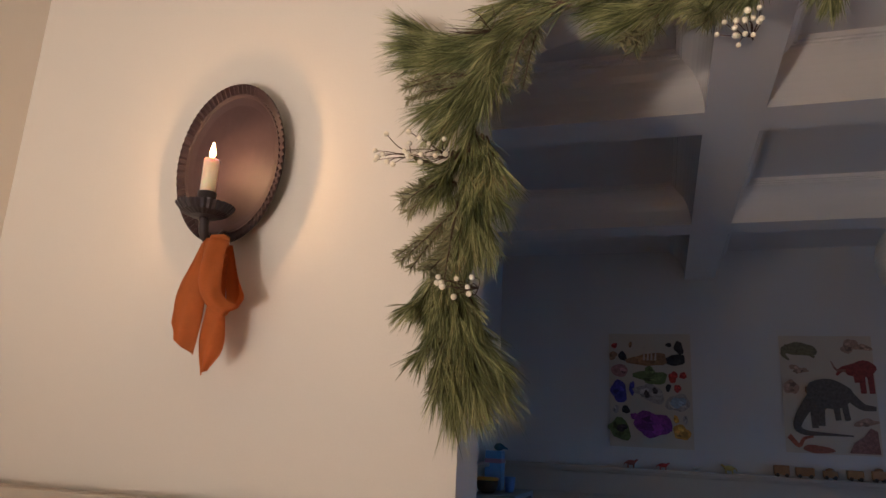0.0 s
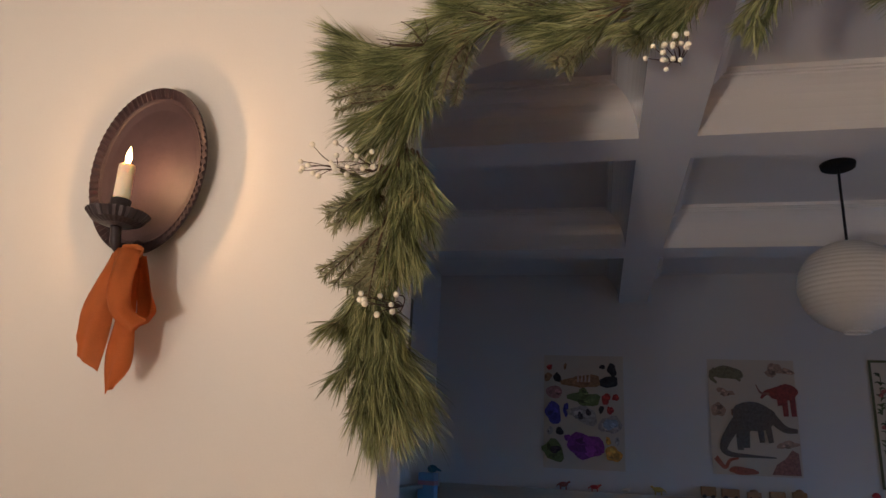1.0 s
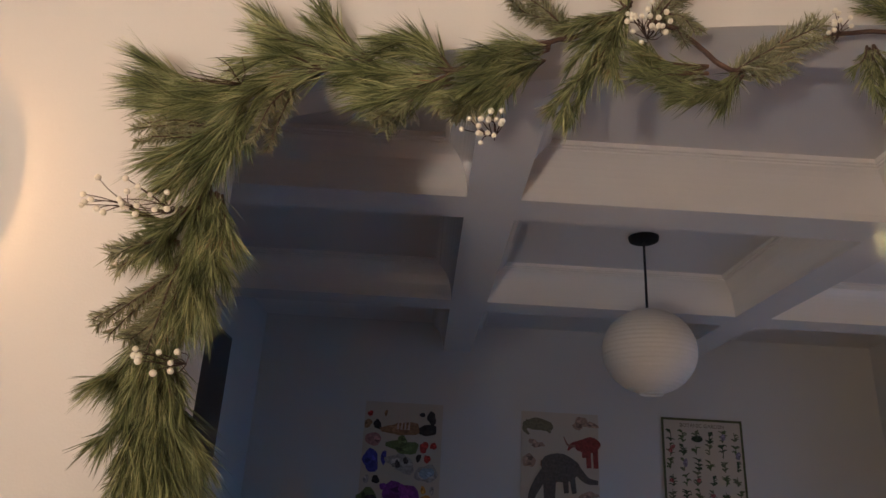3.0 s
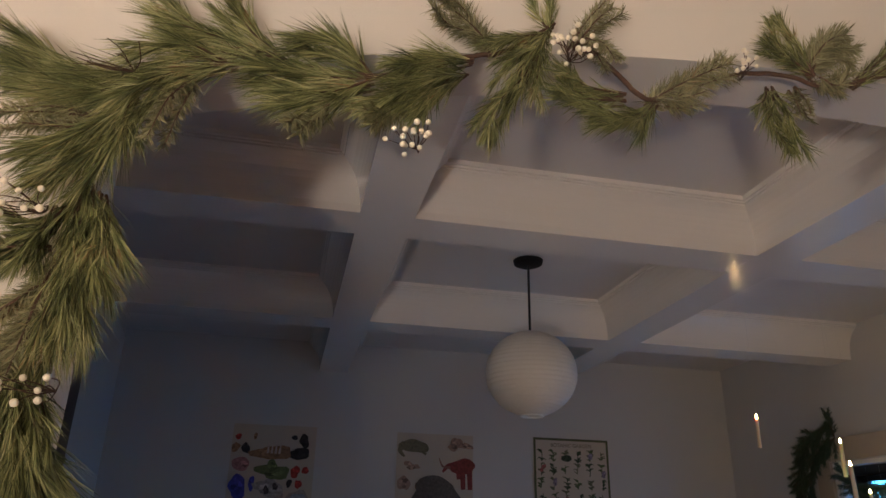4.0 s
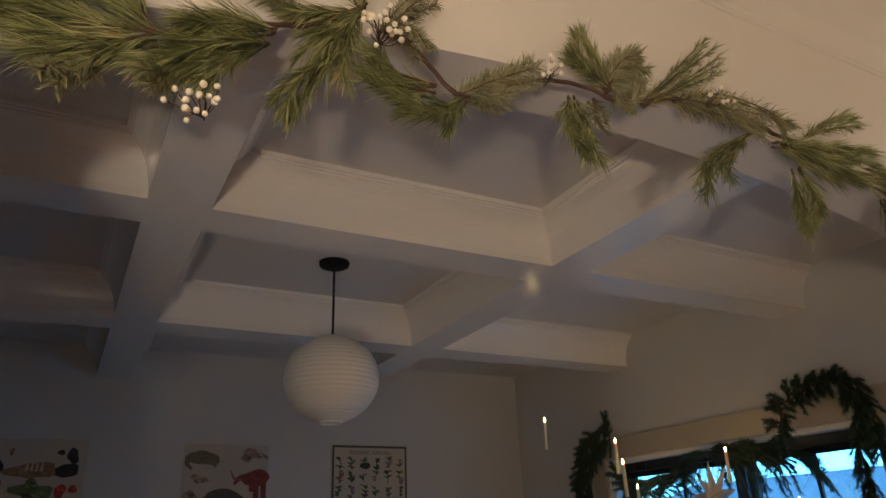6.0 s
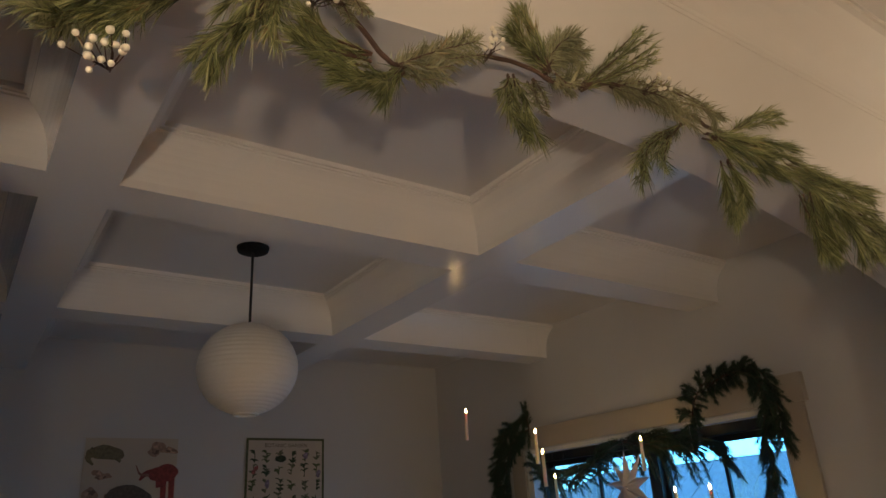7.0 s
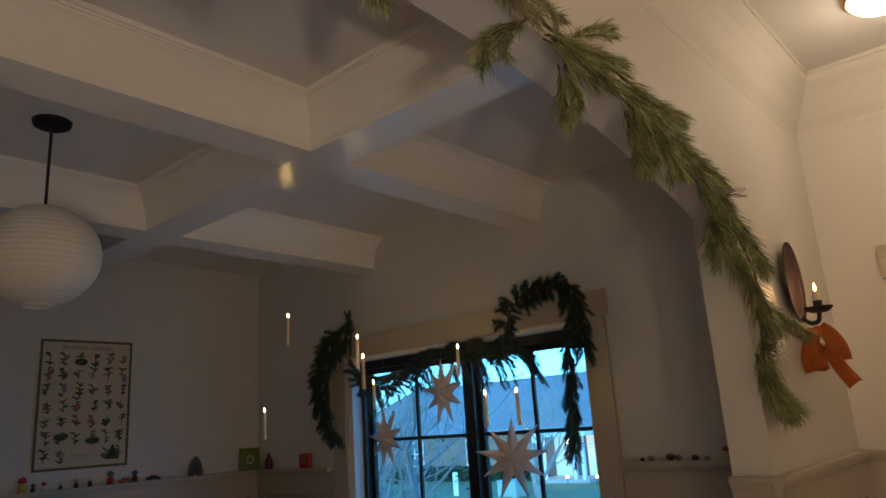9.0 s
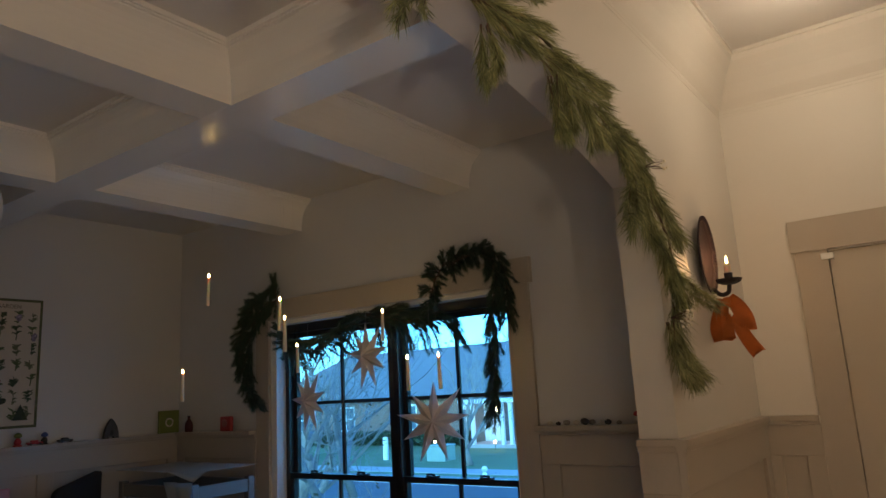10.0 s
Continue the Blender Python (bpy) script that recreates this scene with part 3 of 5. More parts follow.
txt = bpy.data.curves.new("title", "FONT")
txt.body, txt.size, txt.align_x = "BOTANIC GARDEN", 0.034, "CENTER"
txt.extrude = 0.0002
title = new("title", txt)
title.data.materials.append(ink((0.13, 0.11, 0.08)))
title.parent = p
title.matrix_local = pose(0, -0.0121, h - 0.058, 90, 0, 0)
prints(p, "caption_bar", (0.30, 0.27, 0.22), [[(-0.07, 0.075), (0.05, 0.075), (0.05, 0.079), (-0.07, 0.079)], [(-0.05, 0.060), (0.03, 0.060), (0.03, 0.063), (-0.05, 0.063)]])

# paper lantern pendant
pend = thing("pendant_lamp", (1.066, 2.934, CEIL), "round white paper lantern on a black rod, unlit", "pendant lamp")
part("canopy", lathe(bmesh.new(), [(0.052, -0.024), (0.064, -0.018), (0.068, 0.0)], 32), mat("matt_black", (0.008, 0.008, 0.009), 0.7, 0.2, 10, 0.05, spec=0.2), pend, "black round ceiling canopy", True)
part("rod", tube(bmesh.new(), [(0, 0, -0.02), (0, 0, -0.345)], 0.0055, n=8), BLACK_FRAME, pend, "thin black metal rod")
bm = bmesh.new()
R, ZC = 0.197, -0.520
rings = []
for k in range(145):
    a = radians(-78 + 157 * k / 144)
    pinch = 0.0028 * (1 - abs(math.sin(math.pi * k / 5.5))) ** 1.5
    rings.append(((R - pinch) * math.cos(a), ZC + 0.93 * (R - pinch) * math.sin(a)))
lathe(bm, rings, 48)
part("shade", bm, LANTERN, pend, "white ribbed paper globe", True)
bm = bmesh.new()
tube(bm, [(0.046 * math.cos(a), 0.046 * math.sin(a), ZC - 0.181) for a in [2 * math.pi * k / 24 for k in range(25)]], 0.004)
part("lower_ring", bm, mat("white_plastic", (0.8, 0.78, 0.74), 0.4), pend, "white ring at the lower opening")

# ---- garland round the arch ----
PINE, FIR, CEDAR = 0, 1, 2
GARLAND_AT = Vector((ARCH_X, WF, ARCH_TOP))
garland = thing("pine_garland", GARLAND_AT, "long-needled green pine garland with white berries draped over an arch", "garland")
SPRAY_SEED = [100]


def needles(stem, length, count, kind, spread, wall_y, rnd, droop=0.14):
    """Thin bent needles round a stem: pine in bundles of three flowing along it, fir in flat combed rows."""
    verts, faces = [], []
    n = len(stem) - 1
    per = 3 if kind == PINE else 1
    for _ in range(count // per):
        u = rnd.random() ** (0.9 if kind == PINE else 1.0)
        i = min(int(u * n), n - 1)
        q = stem[i].lerp(stem[i + 1], u * n - i)
        d = (stem[i + 1] - stem[i]).normalized()
        if kind == PINE:
            a = d.orthogonal().normalized()
            b = d.cross(a)
            th = rnd.uniform(0, 6.283)
            rad = a * math.cos(th) + b * math.sin(th)
            open_ = (0.05 + 0.50 * rnd.random() ** 1.4) * spread
        else:
            flat_ = d.cross(Vector((0, 1, 0))).normalized()
            rad = (flat_ * rnd.choice((-1, 1)) + Vector((rnd.uniform(-1, 1), rnd.uniform(-1, 1), rnd.uniform(-1, 1))) * 0.75).normalized()
            open_ = rnd.uniform(0.55, 1.0) * spread
        v0 = (d * math.cos(open_) + rad * math.sin(open_)).normalized()
        ln0 = length * rnd.uniform(0.55, 1.25) * (1.1 - 0.25 * u if kind == PINE else 1.1 - 0.35 * u)
        for _ in range(per):
            v = (v0 + Vector((rnd.uniform(-1, 1), rnd.uniform(-1, 1), rnd.uniform(-1, 1))) * (0.075 if per > 1 else 0)).normalized()
            ln = ln0 * rnd.uniform(0.85, 1.05)
            side = v.cross(Vector((rnd.uniform(-1, 1), rnd.uniform(-1, 1), rnd.uniform(-1, 1)))).normalized()
            wd = (0.00060 if kind == PINE else 0.00085) * rnd.uniform(0.75, 1.2)
            bend = Vector((rnd.uniform(-0.05, 0.05), 0, -droop * rnd.uniform(0.3, 1.1))) * ln
            mid = q + v * ln * 0.55 + bend * 0.3
            tip = q + v * ln + bend
            k = len(verts)
            for c in (q - side * wd, q + side * wd, mid + side * wd, mid - side * wd, tip):
                verts.append((c.x, min(c.y, wall_y), c.z))
            faces += [(k, k + 1, k + 2, k + 3), (k + 3, k + 2, k + 4)]
    return verts, faces


def add_spray(owner, ctrl, length, count, kind, spread, wall_y, name, material, droop=0.14):
    SPRAY_SEED[0] += 1
    rnd = random.Random(SPRAY_SEED[0])
    stem = curve_pts(ctrl, 8)
    verts, faces = needles(stem, length, count, kind, spread, wall_y, rnd, droop)
    me = bpy.data.meshes.new(name)
    me.from_pydata(verts, [], faces)
    me.materials.append(material)
    ob = new(name, me)
    ob.parent = owner
    part("twig", tube(bmesh.new(), stem, 0.0028, 0.001, 5), TWIG, ob)
    return ob


def pine_spray(pts, length, count, kind, spread=1.0):
    """A spray of needles along pts (x, z on the wall): fanned stems standing off from the wall."""
    rnd = random.Random(SPRAY_SEED[0] * 7)
    run = Vector((pts[-1][0] - pts[0][0], 0, pts[-1][1] - pts[0][1]))
    across = Vector((-run.z, 0, run.x)).normalized()
    verts, faces = [], []
    bm = bmesh.new()
    for f in (-1.0, 0.0, 1.0):
        ctrl = []
        for i, (x, z) in enumerate(pts):
            u = i / (len(pts) - 1)
            sway = across * (f * 0.016 * (0.15 + 0.85 * u) * spread + rnd.uniform(-0.004, 0.004))
            out = 0.036 + 0.026 * u - 0.012 * abs(f) + rnd.uniform(-0.010, 0.014)
            ctrl.append(Vector((x, WF - max(out, 0.012), z)) + sway - GARLAND_AT)
        stem = curve_pts(ctrl, 8)
        SPRAY_SEED[0] += 1
        v, fc = needles(stem, length, int(count * 1.15), kind, spread, -0.004, random.Random(SPRAY_SEED[0]))
        faces += [tuple(i + len(verts) for i in q) for q in fc]
        verts += v
        tube(bm, stem, 0.0026, 0.001, 5)
    me = bpy.data.meshes.new("pine_spray")
    me.from_pydata(verts, [], faces)
    me.materials.append((PINE_M, FIR_M)[kind])
    made = new(("pine_spray", "fir_sprig")[kind], me)
    made.parent = garland
    part("twig", bm, TWIG, made)
    return made


def icosphere(r, sub=1):
    bm = bmesh.new()
    bmesh.ops.create_icosphere(bm, subdivisions=sub, radius=r)
    return bm


BERRY_MESH = bpy.data.meshes.new("berry")
bm = icosphere(0.0044, 2)
bm.to_mesh(BERRY_MESH)
bm.free()
BERRY_MESH.materials.append(BERRY)
BERRY_MESH.polygons.foreach_set("use_smooth", [True] * len(BERRY_MESH.polygons))


def berry_cluster(at, count, r):
    """A forked twig with a round white berry at each end."""
    SPRAY_SEED[0] += 1
    rnd = random.Random(SPRAY_SEED[0])
    c = Vector((at[0], WF - 0.112, at[1])) - GARLAND_AT
    root = c + Vector((0.022, 0.060, 0.014))
    bm = bmesh.new()
    ends = []
    for _ in range(max(count, 9)):
        e = c + Vector((rnd.uniform(-r, r), rnd.uniform(-0.02, 0.02), rnd.uniform(-0.75, 0.75) * r))
        tube(bm, curve_pts([root, root.lerp(e, 0.55) + Vector((rnd.uniform(-1, 1), 0, rnd.uniform(-1, 1))) * 0.008, e], 3), 0.0009, 0.0006, 5)
        ends.append(e)
    twig = part("berry_twig", bm, TWIG, garland, "dark twig with white berries")
    for e in ends[:count]:
        b = new("berry", BERRY_MESH)
        b.parent, b.location = twig, e
        b.scale = (s := rnd.uniform(0.85, 1.12), s, s)


def vine(pts, r):
    ctrl = [Vector((x, WF - 0.035, z)) - GARLAND_AT for x, z in pts]
    line = [q + noise.noise_vector(q * 30) * 0.004 for q in curve_pts(ctrl, 10)]
    part("vine", tube(bmesh.new(), line, r, r * 0.85, 7), TWIG, garland, "brown twisted vine stem")


pine_spray([(-0.161, 2.181), (-0.239, 2.153), (-0.316, 2.149)], 0.089, 446, PINE)
pine_spray([(-0.209, 2.146), (-0.275, 2.161), (-0.328, 2.179)], 0.080, 302, PINE)
pine_spray([(-0.194, 2.144), (-0.253, 2.128), (-0.310, 2.128)], 0.080, 302, PINE)
pine_spray([(-0.179, 2.129), (-0.221, 2.071), (-0.278, 2.020)], 0.080, 403, PINE)
pine_spray([(-0.189, 2.141), (-0.206, 2.064), (-0.247, 1.986)], 0.080, 345, PINE)
pine_spray([(-0.190, 2.163), (-0.192, 2.104), (-0.185, 2.067)], 0.056, 187, PINE)
pine_spray([(-0.207, 2.096), (-0.277, 2.088), (-0.339, 2.073)], 0.022, 234, FIR)
pine_spray([(-0.217, 2.081), (-0.260, 2.065), (-0.303, 2.057)], 0.022, 180, FIR)
pine_spray([(-0.118, 2.185), (-0.136, 2.134), (-0.151, 2.058)], 0.024, 234, FIR)
pine_spray([(-0.221, 1.999), (-0.203, 1.923), (-0.182, 1.859)], 0.080, 374, PINE)
pine_spray([(-0.233, 1.992), (-0.219, 1.895), (-0.201, 1.809)], 0.075, 374, PINE)
pine_spray([(-0.205, 1.989), (-0.186, 1.931), (-0.174, 1.892)], 0.066, 216, PINE)
pine_spray([(-0.224, 1.900), (-0.205, 1.832), (-0.197, 1.790)], 0.066, 244, PINE)
pine_spray([(-0.236, 1.970), (-0.259, 1.932), (-0.283, 1.923)], 0.047, 129, PINE)
pine_spray([(-0.248, 1.906), (-0.286, 1.889), (-0.329, 1.867)], 0.030, 270, FIR)
pine_spray([(-0.246, 1.853), (-0.282, 1.814), (-0.323, 1.765)], 0.022, 252, FIR)
pine_spray([(-0.231, 1.833), (-0.252, 1.787), (-0.271, 1.746)], 0.028, 270, FIR)
pine_spray([(-0.236, 1.891), (-0.242, 1.805), (-0.248, 1.732)], 0.028, 234, FIR)
pine_spray([(-0.268, 1.760), (-0.288, 1.714), (-0.303, 1.687)], 0.052, 216, PINE)
pine_spray([(-0.248, 1.750), (-0.256, 1.709), (-0.261, 1.683)], 0.052, 172, PINE)
pine_spray([(-0.248, 1.705), (-0.222, 1.635), (-0.184, 1.564)], 0.089, 460, PINE)
pine_spray([(-0.239, 1.696), (-0.202, 1.643), (-0.176, 1.597)], 0.080, 345, PINE)
pine_spray([(-0.252, 1.696), (-0.235, 1.609), (-0.218, 1.546)], 0.085, 316, PINE)
pine_spray([(-0.258, 1.678), (-0.267, 1.639), (-0.278, 1.612)], 0.052, 144, PINE)
pine_spray([(-0.255, 1.660), (-0.247, 1.600), (-0.240, 1.566)], 0.056, 187, PINE)
pine_spray([(-0.258, 1.643), (-0.256, 1.600), (-0.256, 1.562)], 0.020, 108, FIR)
pine_spray([(-0.041, 2.228), (-0.114, 2.252), (-0.166, 2.281)], 0.066, 273, PINE)
pine_spray([(0.005, 2.243), (-0.040, 2.270), (-0.074, 2.299)], 0.061, 259, PINE)
pine_spray([(0.006, 2.235), (-0.075, 2.242), (-0.142, 2.243)], 0.066, 259, PINE)
pine_spray([(-0.058, 2.216), (-0.134, 2.180), (-0.186, 2.120)], 0.080, 345, PINE)
pine_spray([(-0.073, 2.218), (-0.129, 2.218), (-0.187, 2.191)], 0.070, 244, PINE)
pine_spray([(0.144, 2.234), (0.093, 2.261), (0.032, 2.253)], 0.070, 331, PINE)
pine_spray([(0.139, 2.216), (0.059, 2.210), (-0.014, 2.196)], 0.080, 345, PINE)
pine_spray([(0.148, 2.221), (0.079, 2.184), (0.011, 2.168)], 0.080, 345, PINE)
pine_spray([(0.080, 2.163), (0.052, 2.134), (0.032, 2.112)], 0.028, 234, FIR)
pine_spray([(0.304, 2.290), (0.243, 2.268), (0.183, 2.240)], 0.075, 345, PINE)
pine_spray([(0.294, 2.265), (0.243, 2.232), (0.189, 2.197)], 0.070, 302, PINE)
pine_spray([(0.262, 2.252), (0.230, 2.207), (0.208, 2.169)], 0.052, 244, PINE)
pine_spray([(0.207, 2.196), (0.169, 2.167), (0.136, 2.150)], 0.034, 270, FIR)
pine_spray([(0.193, 2.211), (0.162, 2.183), (0.140, 2.159)], 0.052, 187, PINE)
pine_spray([(0.338, 2.309), (0.309, 2.345), (0.269, 2.366), (0.237, 2.374)], 0.034, 378, FIR)
pine_spray([(0.433, 2.374), (0.385, 2.270), (0.337, 2.196), (0.317, 2.151)], 0.056, 446, PINE)
pine_spray([(0.438, 2.381), (0.397, 2.312), (0.354, 2.241)], 0.056, 302, PINE)
pine_spray([(0.422, 2.353), (0.408, 2.287), (0.398, 2.236)], 0.052, 216, PINE)
pine_spray([(0.438, 2.375), (0.387, 2.341), (0.340, 2.309)], 0.056, 259, PINE)
pine_spray([(0.438, 2.369), (0.428, 2.396), (0.420, 2.421)], 0.042, 158, PINE)
pine_spray([(0.478, 2.346), (0.511, 2.397), (0.548, 2.426)], 0.026, 234, FIR)
pine_spray([(0.494, 2.360), (0.525, 2.347), (0.538, 2.307)], 0.024, 180, FIR)
pine_spray([(0.568, 2.267), (0.497, 2.261), (0.447, 2.265)], 0.056, 288, PINE)
pine_spray([(0.567, 2.255), (0.499, 2.244), (0.439, 2.240)], 0.052, 216, PINE)
pine_spray([(0.618, 2.251), (0.556, 2.217), (0.504, 2.200)], 0.056, 302, PINE)
pine_spray([(0.621, 2.257), (0.591, 2.222), (0.568, 2.199)], 0.052, 230, PINE)
pine_spray([(0.610, 2.259), (0.675, 2.299), (0.756, 2.342)], 0.034, 342, FIR)
pine_spray([(0.644, 2.267), (0.666, 2.265), (0.699, 2.280)], 0.028, 144, FIR)
pine_spray([(0.861, 2.338), (0.855, 2.263), (0.860, 2.195)], 0.052, 345, PINE)
pine_spray([(0.854, 2.334), (0.834, 2.289), (0.815, 2.261)], 0.042, 115, PINE)
pine_spray([(0.900, 2.340), (0.905, 2.301), (0.894, 2.262)], 0.022, 108, FIR)
pine_spray([(0.953, 2.373), (0.906, 2.424), (0.866, 2.449)], 0.047, 302, PINE)
pine_spray([(0.953, 2.373), (0.893, 2.397), (0.846, 2.400)], 0.047, 216, PINE)
pine_spray([(0.948, 2.385), (0.995, 2.430), (1.025, 2.428)], 0.034, 306, FIR)
pine_spray([(0.941, 2.393), (0.977, 2.437), (1.011, 2.454)], 0.034, 270, FIR)
pine_spray([(0.952, 2.366), (0.977, 2.345), (0.991, 2.359)], 0.030, 198, FIR)
pine_spray([(1.034, 2.367), (1.144, 2.473), (1.244, 2.569)], 0.042, 331, PINE)
pine_spray([(1.034, 2.364), (1.160, 2.449), (1.262, 2.519)], 0.042, 273, PINE)
pine_spray([(1.125, 2.398), (1.251, 2.403), (1.362, 2.382)], 0.040, 378, FIR)
pine_spray([(1.145, 2.412), (1.279, 2.441), (1.420, 2.436), (1.449, 2.406)], 0.036, 288, FIR)
pine_spray([(1.340, 2.377), (1.206, 2.281), (1.137, 2.193)], 0.056, 302, PINE)
pine_spray([(1.321, 2.364), (1.245, 2.293), (1.193, 2.229)], 0.052, 216, PINE)
pine_spray([(1.422, 2.375), (1.560, 2.385), (1.715, 2.400)], 0.075, 594, PINE)
pine_spray([(1.550, 2.423), (1.641, 2.473), (1.701, 2.496)], 0.056, 270, PINE)
pine_spray([(1.443, 2.375), (1.565, 2.347), (1.673, 2.329)], 0.069, 486, PINE)
pine_spray([(1.481, 2.324), (1.477, 2.242), (1.448, 2.180)], 0.062, 567, PINE)
pine_spray([(1.762, 2.384), (1.946, 2.375), (2.100, 2.362)], 0.075, 594, PINE)
pine_spray([(1.778, 2.356), (1.931, 2.313), (2.081, 2.297)], 0.069, 513, PINE)
pine_spray([(1.866, 2.363), (1.843, 2.253), (1.835, 2.180)], 0.069, 540, PINE)
pine_spray([(1.931, 2.313), (1.979, 2.239), (2.005, 2.183)], 0.069, 513, PINE)
pine_spray([(1.816, 2.318), (1.791, 2.204), (1.785, 2.143)], 0.062, 405, PINE)
pine_spray([(2.054, 2.308), (2.257, 2.267), (2.383, 2.225)], 0.069, 486, PINE)
pine_spray([(2.065, 2.276), (2.252, 2.218), (2.406, 2.150)], 0.075, 567, PINE)
pine_spray([(2.146, 2.272), (2.203, 2.206), (2.206, 2.135)], 0.062, 405, PINE)
pine_spray([(2.379, 2.210), (2.366, 2.057), (2.378, 1.958)], 0.086, 772, PINE, 1.35)
pine_spray([(2.329, 2.143), (2.253, 2.037), (2.192, 1.966)], 0.071, 631, PINE, 1.35)
pine_spray([(2.435, 2.185), (2.552, 2.070), (2.630, 1.983)], 0.079, 666, PINE, 1.35)
pine_spray([(2.525, 2.008), (2.535, 1.875), (2.558, 1.774)], 0.079, 702, PINE, 1.35)
pine_spray([(2.552, 1.886), (2.802, 1.815), (3.014, 1.783)], 0.071, 561, PINE, 1.35)
pine_spray([(2.572, 1.766), (2.591, 1.618), (2.694, 1.517)], 0.079, 737, PINE, 1.35)
pine_spray([(2.524, 1.698), (2.538, 1.582), (2.581, 1.501)], 0.071, 526, PINE, 1.35)
pine_spray([(-0.250, 1.773), (-0.239, 1.714), (-0.230, 1.674)], 0.060, 260, PINE)
pine_spray([(-0.273, 1.741), (-0.270, 1.692), (-0.262, 1.652)], 0.055, 240, PINE)
pine_spray([(-0.236, 1.732), (-0.216, 1.691), (-0.203, 1.656)], 0.050, 200, PINE)
pine_spray([(-0.251, 1.961), (-0.263, 1.912), (-0.271, 1.878)], 0.050, 200, PINE)
pine_spray([(-0.230, 1.824), (-0.231, 1.777), (-0.236, 1.741)], 0.050, 200, PINE)
berry_cluster((-0.278, 1.930), 12, 0.040)
berry_cluster((-0.330, 1.930), 9, 0.036)
berry_cluster((-0.219, 1.707), 9, 0.028)
berry_cluster((0.192, 2.087), 17, 0.032)
berry_cluster((0.440, 2.289), 20, 0.035)
berry_cluster((0.756, 2.306), 9, 0.026)
berry_cluster((1.171, 2.375), 6, 0.022)
berry_cluster((2.371, 2.180), 9, 0.030)
berry_cluster((2.447, 1.693), 16, 0.040)
berry_cluster((-0.213, 2.154), 0, 0.042)
vine([(-0.104, 2.204), (-0.179, 2.108), (-0.223, 1.988), (-0.232, 1.841), (-0.249, 1.703), (-0.235, 1.607)], 0.0045)
vine([(-0.044, 2.238), (0.146, 2.233), (0.306, 2.299), (0.345, 2.309), (0.444, 2.385)], 0.0045)
vine([(0.479, 2.352), (0.526, 2.335), (0.592, 2.273), (0.636, 2.272), (0.779, 2.346), (0.884, 2.363), (0.975, 2.352), (1.099, 2.397), (1.211, 2.421)], 0.0045)
vine([(1.147, 2.417), (1.369, 2.406), (1.472, 2.396), (1.795, 2.397), (2.103, 2.339), (2.105, 2.292), (2.425, 2.225), (2.477, 2.090), (2.594, 1.971), (2.593, 1.797), (2.612, 1.685)], 0.0045)

# ---- sconces, bows, hanging candles and stars ----


def oval_plate():
    """An oval dished plate with a crimped rim, facing -y, centre at the origin."""
    bm = bmesh.new()
    a, b, n = 0.1135, 0.159, 144
    rings = [(0.0, 0.006), (0.45, 0.005), (0.76, 0.002), (0.845, -0.002), (0.866, -0.006), (0.880, -0.007), (0.895, -0.006), (0.985, -0.013), (1.0, -0.012), (1.0, -0.008), (0.84, 0.0), (0.5, 0.010), (0.0, 0.011)]
    loops = []
    for r, y in rings:
        if r == 0:
            loops.append([bm.verts.new((0, y, 0))])
            continue
        row = []
        for k in range(n):
            t = 2 * math.pi * k / n
            flute = 0.003 if k % 2 else -0.003
            row.append(bm.verts.new((a * r * math.cos(t), y + (flute if 0.89 < r < 0.99 else 0), b * r * math.sin(t))))
        loops.append(row)
    for p, q in zip(loops, loops[1:]):
        for k in range(n):
            if len(p) == 1:
                bm.faces.new((p[0], q[(k + 1) % n], q[k]))
            elif len(q) == 1:
                bm.faces.new((p[k], p[(k + 1) % n], q[0]))
            else:
                bm.faces.new((p[k], p[(k + 1) % n], q[(k + 1) % n], q[k]))
    bmesh.ops.recalc_face_normals(bm, faces=bm.faces[:])
    return bm


